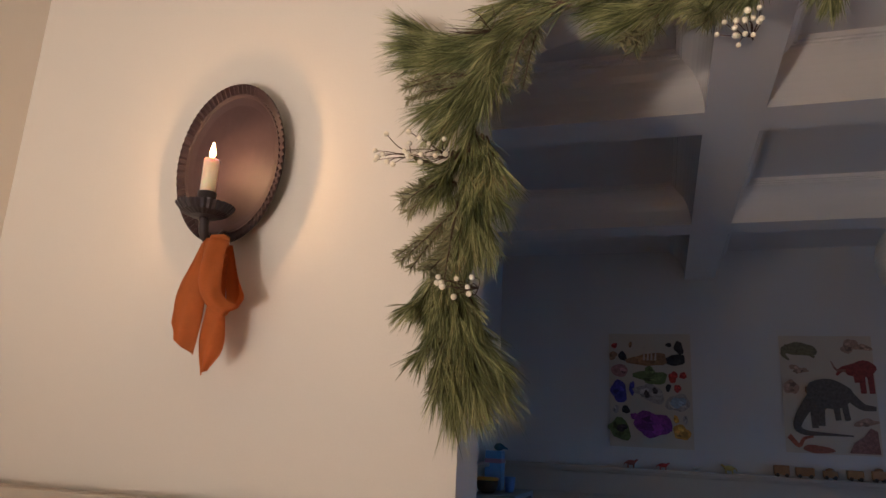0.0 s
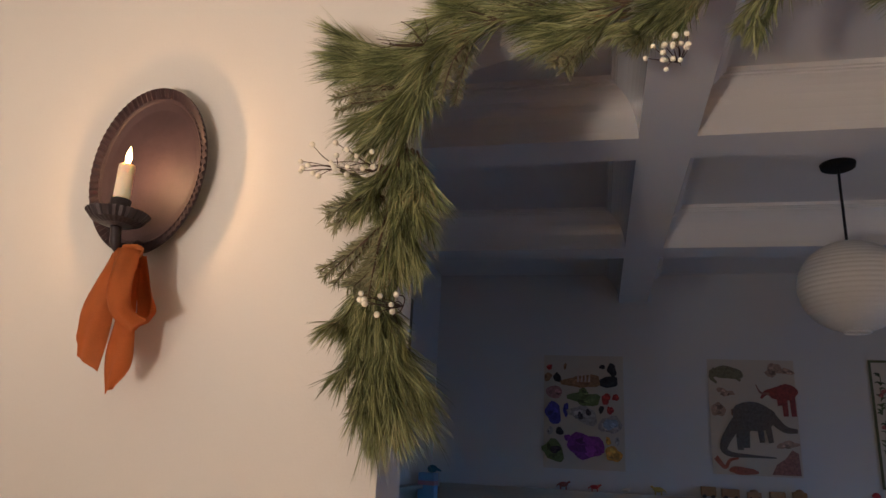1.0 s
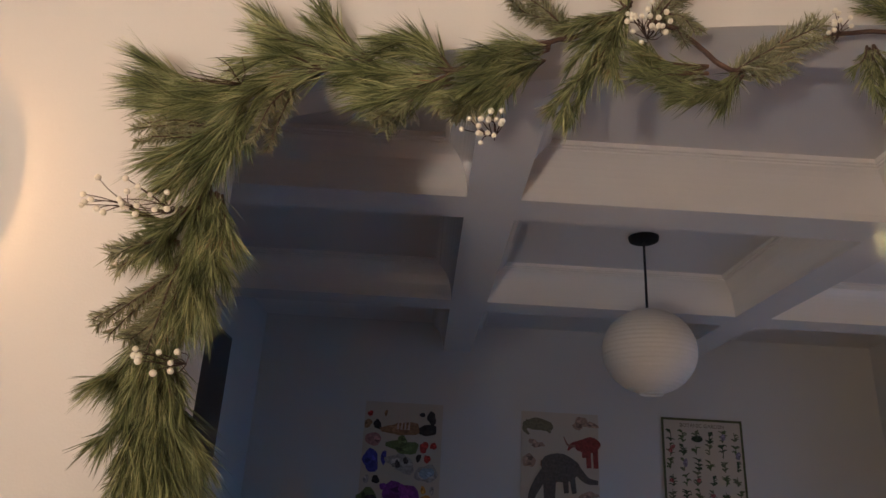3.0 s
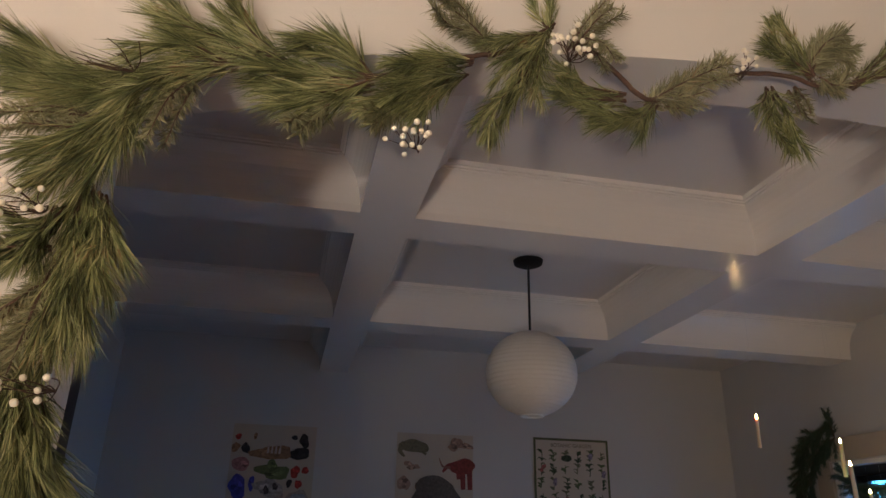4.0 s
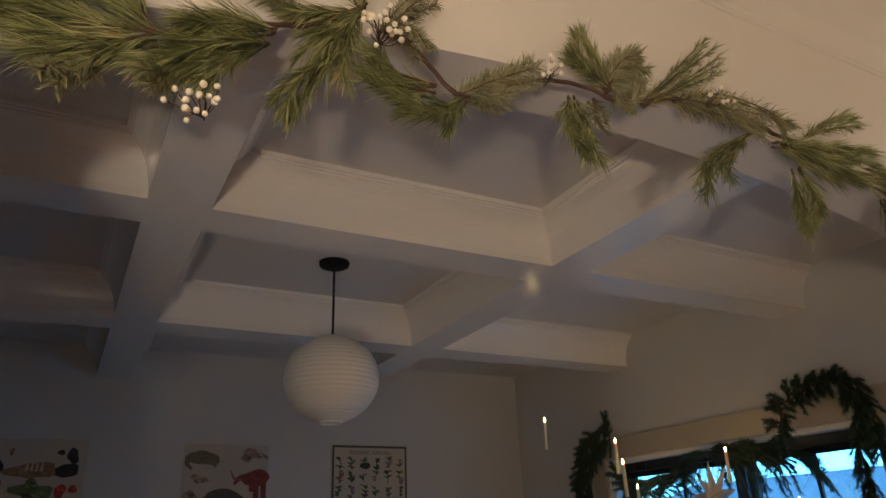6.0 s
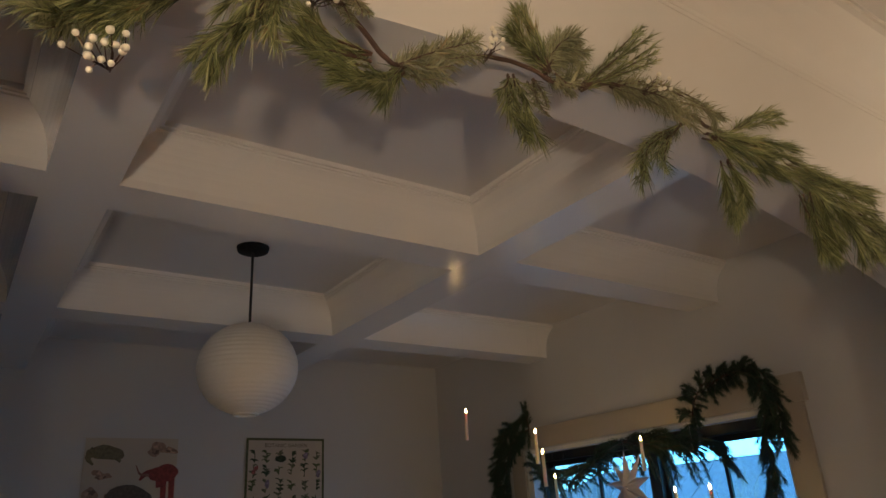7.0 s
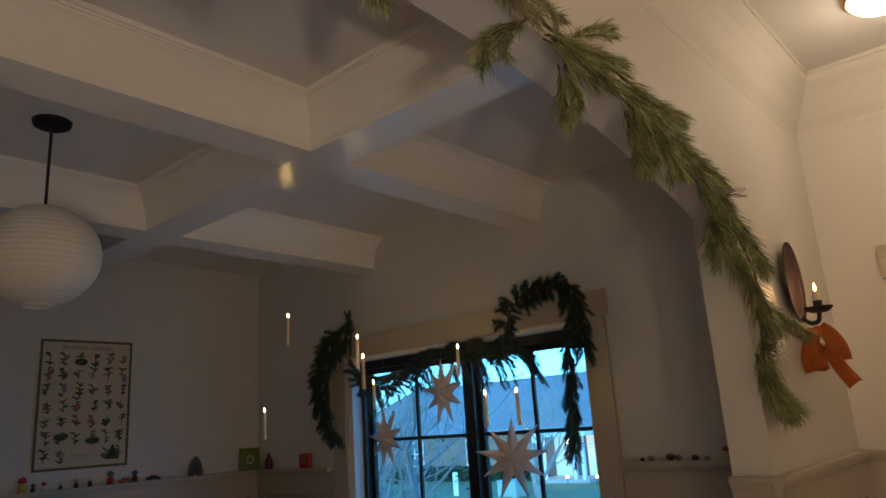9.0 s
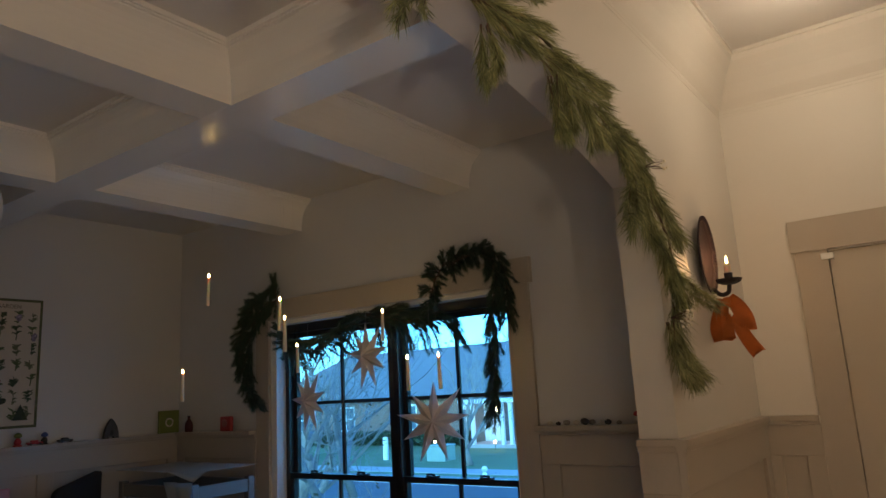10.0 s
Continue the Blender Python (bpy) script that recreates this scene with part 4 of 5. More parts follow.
def sconce(at, label, lit, burnt=0.0):
    s = thing("wall_sconce", at, label, "wall sconce", "candle sconces beside the arch")
    bm = oval_plate()
    bmesh.ops.translate(bm, verts=bm.verts[:], vec=(-0.009, -0.022, 0.006))
    part("back_plate", bm, PLATE, s, "oval bronzed metal plate with a crimped rim", False)
    part("wall_mount", rbox(-0.03, 0.03, -0.012, -0.001, -0.05, 0.05, 0.003), IRON, s)
    bm = bmesh.new()
    tube(bm, curve_pts([(0.0, -0.034, -0.135), (0, -0.060, -0.158), (0, -0.088, -0.152), (0, -0.096, -0.121)], 6), 0.0085, 0.0085, 10)
    part("arm", bm, IRON, s, "curved dark iron arm", True)
    bm = bmesh.new()
    n = 56
    lathe(bm, [(0.010, -0.123), (0.024, -0.121), (0.038, -0.115), (0.048, -0.102), (0.0485, -0.1005), (0.038, -0.1125), (0.010, -0.118)], n, 0, -0.096, 0.045, n)
    part("drip_pan", bm, IRON, s, "dark crimped iron drip pan")
    part("candle_cup", lathe(bmesh.new(), [(0.012, -0.119), (0.0165, -0.112), (0.0150, -0.100), (0.0165, -0.078), (0.0160, -0.077)], 24, 0, -0.096), IRON, s, "", True)
    c = part("candle", lathe(bmesh.new(), [(0.0132, -0.080), (0.0132, -0.018 - burnt), (0.0124, -0.0155 - burnt), (0.007, -0.0150 - burnt), (0.003, -0.0165 - burnt)], 24, 0, -0.096), WAX, s, "ivory candle stub, lit", True)
    part("wick", tube(bmesh.new(), [(0, -0.096, -0.017 - burnt), (0.0006, -0.096, -0.008 - burnt)], 0.0007), IRON, c)
    fl = part("flame", lathe(bmesh.new(), [(0.0006, -0.014 - burnt), (0.0042, -0.009 - burnt), (0.0054, -0.003 - burnt), (0.0042, 0.005 - burnt), (0.0020, 0.013 - burnt), (0.0003, 0.019 - burnt)], 14, 0, -0.096), FLAME, c, "small bright candle flame", True)
    fl.visible_shadow = False
    lamp("candle_light", "POINT", pose(at[0], at[1] - 0.096, at[2] + 0.001 - burnt), lit, (1.0, 0.55, 0.24), 0.006)
    return s


SCONCE_L, SCONCE_R = (-0.680, WF, 1.966), (3.085, WF, 1.985)
sconce(SCONCE_L, "oval bronzed wall sconce with a lit ivory candle", 1.6)
sconce(SCONCE_R, "oval dark wall sconce with a lit candle beside a door", 1.2, 0.026)


def ribbon_strip(ctrl, w0, w1, twist0, twist1, notch=False):
    """A flat satin band along control points, its width turning from twist0 to twist1 degrees."""
    line = curve_pts(ctrl, 9)
    n = len(line)
    bm = bmesh.new()
    rows = []
    for i, q in enumerate(line):
        d = (line[min(i + 1, n - 1)] - line[max(i - 1, 0)]).normalized()
        u = i / (n - 1)
        side = d.cross(Vector((0, 1, 0)))
        side = side.normalized() if side.length > 1e-3 else Vector((1, 0, 0))
        side = Matrix.Rotation(radians(twist0 + (twist1 - twist0) * u), 3, d) @ side
        w = (w0 + (w1 - w0) * u) / 2
        nrm = d.cross(side)
        row = []
        for k in range(5):
            s = k / 2 - 1
            push = d * (-0.022 * (1 - abs(s)) if notch and i == n - 1 else 0)
            row.append(bm.verts.new(q + side * s * w + nrm * 0.004 * (1 - s * s) * math.sin(3 + 7 * u) + push))
        rows.append(row)
    for a, b in zip(rows, rows[1:]):
        for k in range(4):
            bm.faces.new((a[k], a[k + 1], b[k + 1], b[k]))
    bmesh.ops.solidify(bm, geom=bm.faces[:], thickness=0.0009)
    return bm


def ribbon_patch(left, right, depths, bulge, notch=0.0):
    """A band of velvet between two edge lines (x, z), standing out from the wall by depths, curled across its width."""
    a = curve_pts([Vector((x, y, z)) for (x, z), y in zip(left, depths)], 8)
    b = curve_pts([Vector((x, y, z)) for (x, z), y in zip(right, depths)], 8)
    bm = bmesh.new()
    rows = []
    for i, (p, q) in enumerate(zip(a, b)):
        u = i / (len(a) - 1)
        row = []
        for k in range(9):
            w = k / 8
            c = p.lerp(q, w) + Vector((0, -bulge * math.sin(math.pi * w) * math.sin(0.6 + 2.4 * u) + 0.003 * math.sin(9 * w + 7 * u), 0))
            c.z += notch * (1 - abs(2 * w - 1)) * max(0, u - 0.8) / 0.2
            row.append(bm.verts.new(c))
        rows.append(row)
    for p, q in zip(rows, rows[1:]):
        for k in range(8):
            bm.faces.new((p[k], p[k + 1], q[k + 1], q[k]))
    bmesh.ops.solidify(bm, geom=bm.faces[:], thickness=0.0009)
    return bm


bow = thing("ribbon_bow", (-0.667, WF - 0.085, 1.812), "rust orange velvet ribbon bow hanging from a sconce", "bow", "ribbon bows under the sconces")
part("loop_back", ribbon_patch([(-0.030, -0.020), (-0.068, -0.080), (-0.076, -0.139), (-0.067, -0.163)], [(-0.012, -0.020), (-0.034, -0.070), (-0.045, -0.120), (-0.046, -0.168)], [0.020, 0.024, 0.026, 0.020], 0.012), RIBBON, bow, "", True)
part("tail", ribbon_patch([(-0.022, -0.010), (-0.046, -0.070), (-0.056, -0.115), (-0.058, -0.178)], [(0.002, -0.006), (0.005, -0.075), (0.000, -0.131), (-0.013, -0.203)], [0.004, 0.000, 0.002, 0.010], 0.012), RIBBON, bow, "", True)
part("tail", ribbon_patch([(-0.002, -0.030), (-0.004, -0.110), (-0.009, -0.175), (0.002, -0.236)], [(0.030, -0.030), (0.034, -0.110), (0.037, -0.185), (0.018, -0.226)], [0.010, 0.016, 0.018, 0.014], 0.010), RIBBON, bow, "", True)
part("loop", ribbon_patch([(-0.009, -0.003), (-0.003, -0.071), (0.014, -0.115), (0.040, -0.142)], [(0.036, -0.008), (0.045, -0.078), (0.050, -0.108), (0.070, -0.122)], [-0.004, -0.018, -0.018, -0.004], 0.016), RIBBON, bow, "", True)
part("loop_back", ribbon_patch([(0.008, -0.010), (0.018, -0.070), (0.032, -0.110), (0.042, -0.141)], [(0.034, -0.012), (0.048, -0.070), (0.062, -0.100), (0.073, -0.121)], [0.014, 0.026, 0.022, 0.000], -0.010), RIBBON, bow, "", True)
part("knot", rbox(-0.004, 0.028, -0.004, 0.018, -0.018, 0.004, 0.009, 3), RIBBON, bow, "", True)

bow = thing("ribbon_bow", (3.085, WF - 0.070, 1.800), "rust orange velvet ribbon bow with round loops under a sconce", "bow", "ribbon bows under the sconces")
part("loop", ribbon_strip([(0.0, -0.015, 0.012), (0.0, -0.044, -0.022), (0.0, -0.064, -0.070), (0.004, -0.066, -0.120)], 0.050, 0.074, 66, 84), RIBBON, bow, "", True)
part("loop_back", ribbon_strip([(0.004, -0.066, -0.120), (0.026, -0.050, -0.112), (0.036, -0.020, -0.050)], 0.070, 0.044, 80, 50), RIBBON, bow, "", True)
part("loop", ribbon_strip([(0.0, 0.004, 0.008), (-0.006, 0.018, -0.040), (-0.008, 0.030, -0.100), (0.0, 0.022, -0.150)], 0.044, 0.084, 72, 98), RIBBON, bow, "", True)
part("loop_back", ribbon_strip([(0.0, 0.022, -0.150), (0.024, 0.012, -0.140), (0.034, 0.004, -0.060)], 0.080, 0.044, 92, 60), RIBBON, bow, "", True)
part("tail", ribbon_strip([(-0.004, -0.030, -0.060), (-0.004, -0.050, -0.120), (0.0, -0.074, -0.170), (0.010, -0.098, -0.212)], 0.044, 0.056, 74, 88, True), RIBBON, bow, "", True)
part("tail", ribbon_strip([(-0.004, 0.0, -0.050), (-0.012, 0.0, -0.100), (-0.016, -0.004, -0.150)], 0.036, 0.048, 60, 84, True), RIBBON, bow, "", True)
part("knot", rbox(-0.016, 0.016, -0.022, 0.004, -0.020, 0.014, 0.006, 2), RIBBON, bow, "", True)

THREAD = mat("thread", (0.5, 0.5, 0.5), 0.5, 0.0, 5, 0.0)


def hanging_candle(x, y, z, tilt=0.0):
    """A thin electric taper on a thread; z is the top of its bulb."""
    c = thing("hanging_candle", (x, y, z - 0.165), "slim ivory electric taper candle glowing, hung on a thread", "candle", "hanging candles")
    c.matrix_world = pose(x, y, z - 0.165, tilt, tilt * 0.6, 0)
    part("taper", lathe(bmesh.new(), [(0.0085, 0.0), (0.0092, 0.003), (0.0078, 0.140), (0.0070, 0.143), (0.003, 0.141)], 14), WAX, c, "", True)
    b = part("bulb", lathe(bmesh.new(), [(0.002, 0.141), (0.0052, 0.148), (0.0046, 0.156), (0.0018, 0.163), (0.0004, 0.166)], 10), BULB, c, "glowing flame-shaped bulb", True)
    b.visible_shadow = False
    part("thread", tube(bmesh.new(), [(0, 0, 0.165), (0, 0, CEIL - z + 0.160)], 0.00022, n=3), THREAD, c)
    return c


hanging_candle(2.384, 3.287, 2.168, 1.5)
hanging_candle(2.425, 3.551, 1.700)
hanging_candle(2.475, 2.852, 2.005, 1)
hanging_candle(2.382, 2.709, 1.893)
hanging_candle(2.960, 3.260, 1.825, -1)
hanging_candle(2.930, 2.600, 1.945, 1)
hanging_candle(2.748, 2.298, 1.690)
hanging_candle(2.790, 2.148, 1.690, -1)


def paper_star(x, y, z, r, turn, spin, points=9):
    s = thing("paper_star", (x, y, z), "folded rose-white paper star hanging in a window", "paper star", "paper stars in the window", turn)
    bm = bmesh.new()
    rim = []
    for k in range(points * 2):
        a = math.pi * k / points + radians(spin)
        q = r * (1.0 + 0.10 * math.sin(k * 2.3)) if k % 2 == 0 else r * 0.40
        rim.append(bm.verts.new((0.0, q * math.cos(a), q * math.sin(a))))
    for x0 in (-r * 0.22, r * 0.22):
        c = bm.verts.new((x0, 0, 0))
        for k in range(points * 2):
            p = (rim[k], rim[(k + 1) % (points * 2)], c)
            bm.faces.new(p if x0 > 0 else p[::-1])
    part("folded_paper", bm, STAR, s)
    part("thread", tube(bmesh.new(), [(0, 0, r * 0.38), (0, 0, 1.985 - z)], 0.0004, n=3), THREAD, s)
    return s


paper_star(3.050, 2.820, 1.722, 0.180, -8, 8)
paper_star(3.050, 3.275, 1.500, 0.180, -10, 4)
paper_star(3.040, 2.385, 1.372, 0.192, 26, 12)

# ---- greenery over the window ----
swag = thing("cedar_swag", (RR, 2.9, 1.95), "dark green cedar swag draped over a window head", "garland")
SWAG_AT = Vector((RR, 2.9, 1.95))
SWAG_RUN = [0]


def swag_run(pts, step, length, hang, out=0.09, name="frond", thin=1.0, flow=0.0):
    """Drooping fronds set along a run of (y, z) points in front of the casing."""
    rnd = random.Random(900 + SWAG_RUN[0])
    SWAG_RUN[0] += 1
    line = curve_pts([(RR - out, y, z) for y, z in pts], 24)
    part("stem", tube(bmesh.new(), [q - SWAG_AT for q in line[::4]] + [line[-1] - SWAG_AT], 0.004, 0.003), TWIG, swag)
    gone = 0.0
    for a, b in zip(line, line[1:]):
        gone += (b - a).length
        if gone < step:
            continue
        gone -= step
        d = (b - a).normalized()
        side = rnd.choice((-1, 1)) * rnd.uniform(0.2, 0.9)
        v = (d * (flow + rnd.uniform(0.2, 0.7)) + Vector((-rnd.uniform(0.0, 0.6), 0, 0)) + d.cross(Vector((1, 0, 0))) * side + Vector((0, 0, -hang))).normalized()
        ln = length * rnd.uniform(0.7, 1.25)
        tip = a + v * ln + Vector((0, 0, -ln * 0.35 * hang))
        tip.x, mid = min(tip.x, RR - 0.035), a + v * ln * 0.55
        mid.x = min(mid.x, RR - 0.035)
        add_spray(swag, [a - SWAG_AT, mid - SWAG_AT, tip - SWAG_AT], 0.036, int(230 * thin * ln / 0.12), FIR, 0.8, -0.0 + 9.0, name, DARKFIR_M, 0.1)


swag_run([(3.60, 2.22), (3.68, 2.16), (3.80, 2.12), (3.90, 2.02), (3.94, 1.86), (3.91, 1.70), (3.84, 1.58), (3.76, 1.50)], 0.008, 0.075, 0.35)
swag_run([(3.60, 2.12), (3.74, 2.07), (3.83, 1.96), (3.87, 1.80), (3.85, 1.66)], 0.010, 0.07, 0.5)
swag_run([(3.60, 2.12), (3.62, 2.24)], 0.012, 0.05, -0.6)
swag_run([(2.84, 1.96), (2.96, 1.93), (3.10, 1.88), (3.24, 1.84), (3.38, 1.83), (3.50, 1.84), (3.58, 1.90)], 0.012, 0.13, 0.22, 0.07, thin=0.8, flow=1.3)
swag_run([(2.86, 1.97), (2.74, 1.96), (2.60, 1.94), (2.46, 1.91), (2.36, 1.88), (2.28, 1.84)], 0.011, 0.14, 0.25, 0.07, thin=0.8, flow=1.3)
swag_run([(3.56, 1.86), (3.42, 1.80), (3.26, 1.79), (3.10, 1.84), (2.96, 1.92)], 0.016, 0.15, 0.55, 0.10, thin=0.7, flow=0.6)
swag_run([(2.86, 1.95), (2.72, 1.92), (2.56, 1.88), (2.42, 1.86)], 0.016, 0.16, 0.55, 0.10, thin=0.7, flow=0.6)
swag_run([(2.36, 1.90), (2.40, 2.00), (2.36, 2.10), (2.26, 2.18), (2.14, 2.19), (2.02, 2.17), (1.97, 2.08), (1.95, 1.95), (1.96, 1.84)], 0.007, 0.068, 0.40)
swag_run([(2.28, 2.13), (2.14, 2.17), (2.02, 2.13), (1.98, 2.00)], 0.009, 0.065, 0.3, 0.11)
swag_run([(2.04, 2.02), (2.06, 1.85), (2.07, 1.65), (2.08, 1.47), (2.085, 1.40)], 0.008, 0.075, 0.7, 0.06)

# ---- things on the ledges ----
LY = RB - 0.038


def toy(name, x, y, label, category, group="toys on the ledge", turn=0):
    return thing(name, (x, y, LEDGE), label, category, group, turn)


TOYWOOD = mat("toy_wood", (0.34, 0.18, 0.08), 0.5, 0.2, 30, 0.1, 120)
TOYRED = mat("toy_red", (0.42, 0.03, 0.03), 0.4, 0.1, 20, 0.05)
TOYDARK = mat("toy_dark", (0.035, 0.030, 0.030), 0.5, 0.2, 20, 0.05)
TOYYELLOW = mat("toy_yellow", (0.50, 0.36, 0.08), 0.5, 0.1, 20, 0.05)
TOYBLUE = mat("toy_blue", (0.05, 0.09, 0.30), 0.5, 0.1, 20, 0.05)
TOYPALE = mat("toy_pale", (0.62, 0.56, 0.48), 0.5, 0.1, 20, 0.05)
TOYGREEN = mat("toy_green", (0.16, 0.20, 0.05), 0.5, 0.12, 15, 0.05)


def wagon(x, w, h, peak):
    t = toy("wooden_wagon", x, LY, "small brown wooden train wagon on a ledge", "toy train", "wooden train on the ledge")
    part("body", rbox(-w / 2, w / 2, -0.018, 0.018, 0.012, h, 0.003), TOYWOOD, t)
    if peak:
        part("load", lathe(bmesh.new(), [(w * 0.34, h), (w * 0.28, h + 0.010), (w * 0.10, h + 0.016)], 12), TOYWOOD, t, "", True)
    for sx in (-0.3, 0.3):
        for sy in (-0.021, 0.021):
            bm = lathe(bmesh.new(), [(0.011, -0.003), (0.011, 0.003)], 12)
            bmesh.ops.rotate(bm, verts=bm.verts[:], matrix=Matrix.Rotation(math.pi / 2, 3, "X"))
            bmesh.ops.translate(bm, verts=bm.verts[:], vec=(sx * w, sy, 0.011))
            part("wheel", bm, TOYDARK, t)


for x, w, h, peak in ((0.730, 0.085, 0.066, False), (0.855, 0.100, 0.060, False), (0.988, 0.078, 0.048, True), (1.117, 0.085, 0.058, False), (1.240, 0.075, 0.062, True)):
    wagon(x, w, h, peak)


def animal(x, y, ln, h, material, label, turn=0):
    """A small standing toy creature: body, head and four legs."""
    t = toy("toy_animal", x, y, label, "toy animal", "toy animals on the ledge", turn)
    bm = icosphere(1.0, 2)
    bmesh.ops.scale(bm, vec=(ln * 0.36, ln * 0.16, h * 0.30), verts=bm.verts[:])
    bmesh.ops.translate(bm, verts=bm.verts[:], vec=(0, 0, h * 0.58))
    part("body", bm, material, t, "", True)
    part("neck", tube(bmesh.new(), curve_pts([(ln * 0.25, 0, h * 0.62), (ln * 0.40, 0, h * 0.85), (ln * 0.52, 0, h * 0.88)], 4), h * 0.14, h * 0.09, 8), material, t, "", True)
    part("tail", tube(bmesh.new(), curve_pts([(-ln * 0.28, 0, h * 0.60), (-ln * 0.42, 0, h * 0.50), (-ln * 0.52, 0, h * 0.25)], 4), h * 0.10, h * 0.03, 6), material, t, "", True)
    for sx in (-0.2, 0.2):
        for sy in (-0.08, 0.08):
            part("leg", tube(bmesh.new(), [(sx * ln, sy * ln, h * 0.5), (sx * ln, sy * ln * 1.1, 0)], h * 0.09, h * 0.08, 6), material, t)


animal(-0.135, LY, 0.085, 0.055, mat("toy_rust", (0.30, 0.07, 0.04), 0.5), "small rust toy dinosaur on a ledge")
animal(0.058, LY, 0.080, 0.045, TOYRED, "small red toy dinosaur on a ledge")
animal(0.250, LY, 0.060, 0.035, TOYPALE, "small pale toy animal on a ledge")
animal(0.440, LY, 0.090, 0.055, TOYYELLOW, "small yellow toy dinosaur on a ledge", 180)


def figurine(x, y, h, body, head, label):
    t = toy("toy_figurine", x, y, label, "toy figurine", "figurines on the ledge")
    part("base", lathe(bmesh.new(), [(h * 0.30, 0), (h * 0.32, h * 0.08), (h * 0.24, h * 0.12)], 14), body, t, "", True)
    part("body", lathe(bmesh.new(), [(h * 0.20, h * 0.12), (h * 0.27, h * 0.30), (h * 0.16, h * 0.55), (h * 0.10, h * 0.60)], 14), body, t, "", True)
    part("cap", lathe(bmesh.new(), [(h * 0.10, h * 0.60), (h * 0.26, h * 0.68), (h * 0.28, h * 0.80), (h * 0.16, h * 0.95), (h * 0.03, h)], 14), head, t, "", True)


for x, h, b, c, label in ((1.650, 0.085, TOYYELLOW, TOYRED, "yellow and red toy rooster figurine"), (1.705, 0.045, TOYDARK, TOYDARK, "small dark toy figurine"), (1.760, 0.050, TOYPALE, TOYRED, "small pale and red toy figurine"), (1.850, 0.040, TOYDARK, TOYPALE, "small dark toy figurine"), (1.935, 0.050, TOYDARK, TOYPALE, "small grey toy mushroom"), (2.010, 0.052, TOYDARK, TOYPALE, "small grey toy mushroom"), (2.128, 0.078, TOYRED, TOYGREEN, "red pot with a small green toy plant"), (2.275, 0.070, TOYDARK, TOYBLUE, "small blue-capped toy figurine")):
    figurine(x, LY, h, b, c, label)
for x, material, label in ((2.220, TOYRED, "small red toy car"), (2.395, TOYDARK, "small dark red toy car")):
    t = toy("toy_car", x, LY, label, "toy car", "toy cars on the ledge")
    bm = rbox(-0.042, 0.042, -0.016, 0.016, 0.006, 0.018, 0.004, 2)
    part("body", bm, material, t)
    part("cabin", rbox(-0.020, 0.018, -0.013, 0.013, 0.018, 0.028, 0.005, 2), material, t)
    for sx in (-0.026, 0.026):
        for sy in (-0.016, 0.016):
            bm = lathe(bmesh.new(), [(0.007, -0.002), (0.007, 0.002)], 10)
            bmesh.ops.rotate(bm, verts=bm.verts[:], matrix=Matrix.Rotation(math.pi / 2, 3, "X"))
            bmesh.ops.translate(bm, verts=bm.verts[:], vec=(sx, sy, 0.007))
            part("wheel", bm, TOYDARK, t)
# arched dark ornament
t = toy("arched_ornament", 2.680, LY, "dark grey pointed arch ornament on a ledge", "ornament", "ornaments on the ledge")
prof = [(-0.048, 0), (-0.044, 0.035), (-0.034, 0.070), (-0.018, 0.100), (0.0, 0.122), (0.018, 0.100), (0.034, 0.070), (0.044, 0.035), (0.048, 0), (0.020, 0), (0.014, 0.010), (-0.014, 0.010), (-0.020, 0)]
bm = bmesh.new()
f = bm.faces.new([bm.verts.new((x, -0.014, z)) for x, z in prof])
ex = bmesh.ops.extrude_face_region(bm, geom=[f])
bmesh.ops.translate(bm, verts=[v for v in ex["geom"] if isinstance(v, bmesh.types.BMVert)], vec=(0, 0.028, 0))
bmesh.ops.recalc_face_normals(bm, faces=bm.faces[:])
part("arch_body", bm, mat("slate_grey", (0.075, 0.075, 0.078), 0.6, 0.2, 25, 0.2), t)
part("slot", rbox(-0.010, 0.010, -0.0165, -0.0135, 0.02, 0.05, 0.001), TOYDARK, t)
# green board with a pale ring
t = toy("green_board_book", 3.085, LY, "olive green board book with a pale ring on its cover", "book", "ornaments on the ledge")
part("cover", rbox(-0.076, 0.076, -0.010, 0.006, 0, 0.150, 0.004, 2), TOYGREEN, t)
bm = bmesh.new()
tube(bm, [(0.026 * math.cos(a), -0.0105, 0.070 + 0.026 * math.sin(a)) for a in [2 * math.pi * k / 20 for k in range(21)]], 0.005, n=6)
part("printed_ring", bm, TOYPALE, t)
LX = RR - 0.038
t = thing("dark_bottle", (LX, 4.560, LEDGE), "small dark red bottle on a ledge", "bottle", "ornaments on the ledge")
part("body", lathe(bmesh.new(), [(0.026, 0), (0.028, 0.03), (0.026, 0.06), (0.010, 0.085), (0.009, 0.100)], 16), mat("wine_red", (0.08, 0.015, 0.015), 0.3), t, "", True)
part("cap", lathe(bmesh.new(), [(0.010, 0.100), (0.010, 0.108)], 12), TOYDARK, t)
t = thing("red_toy_camera", (LX, 4.150, LEDGE), "red rounded toy with a round front on a ledge", "toy", "ornaments on the ledge", 90)
part("body", rbox(-0.055, 0.055, -0.015, 0.015, 0.0, 0.095, 0.014, 3), TOYRED, t, "", True)
bm = lathe(bmesh.new(), [(0.024, 0), (0.026, 0.004), (0.018, 0.008)], 18)
bmesh.ops.rotate(bm, verts=bm.verts[:], matrix=Matrix.Rotation(-math.pi / 2, 3, "X"))
bmesh.ops.translate(bm, verts=bm.verts[:], vec=(0, 0.015, 0.052))
part("lens_ring", bm, mat("dusty_red", (0.35, 0.10, 0.09), 0.5), t)
rnd = random.Random(77)
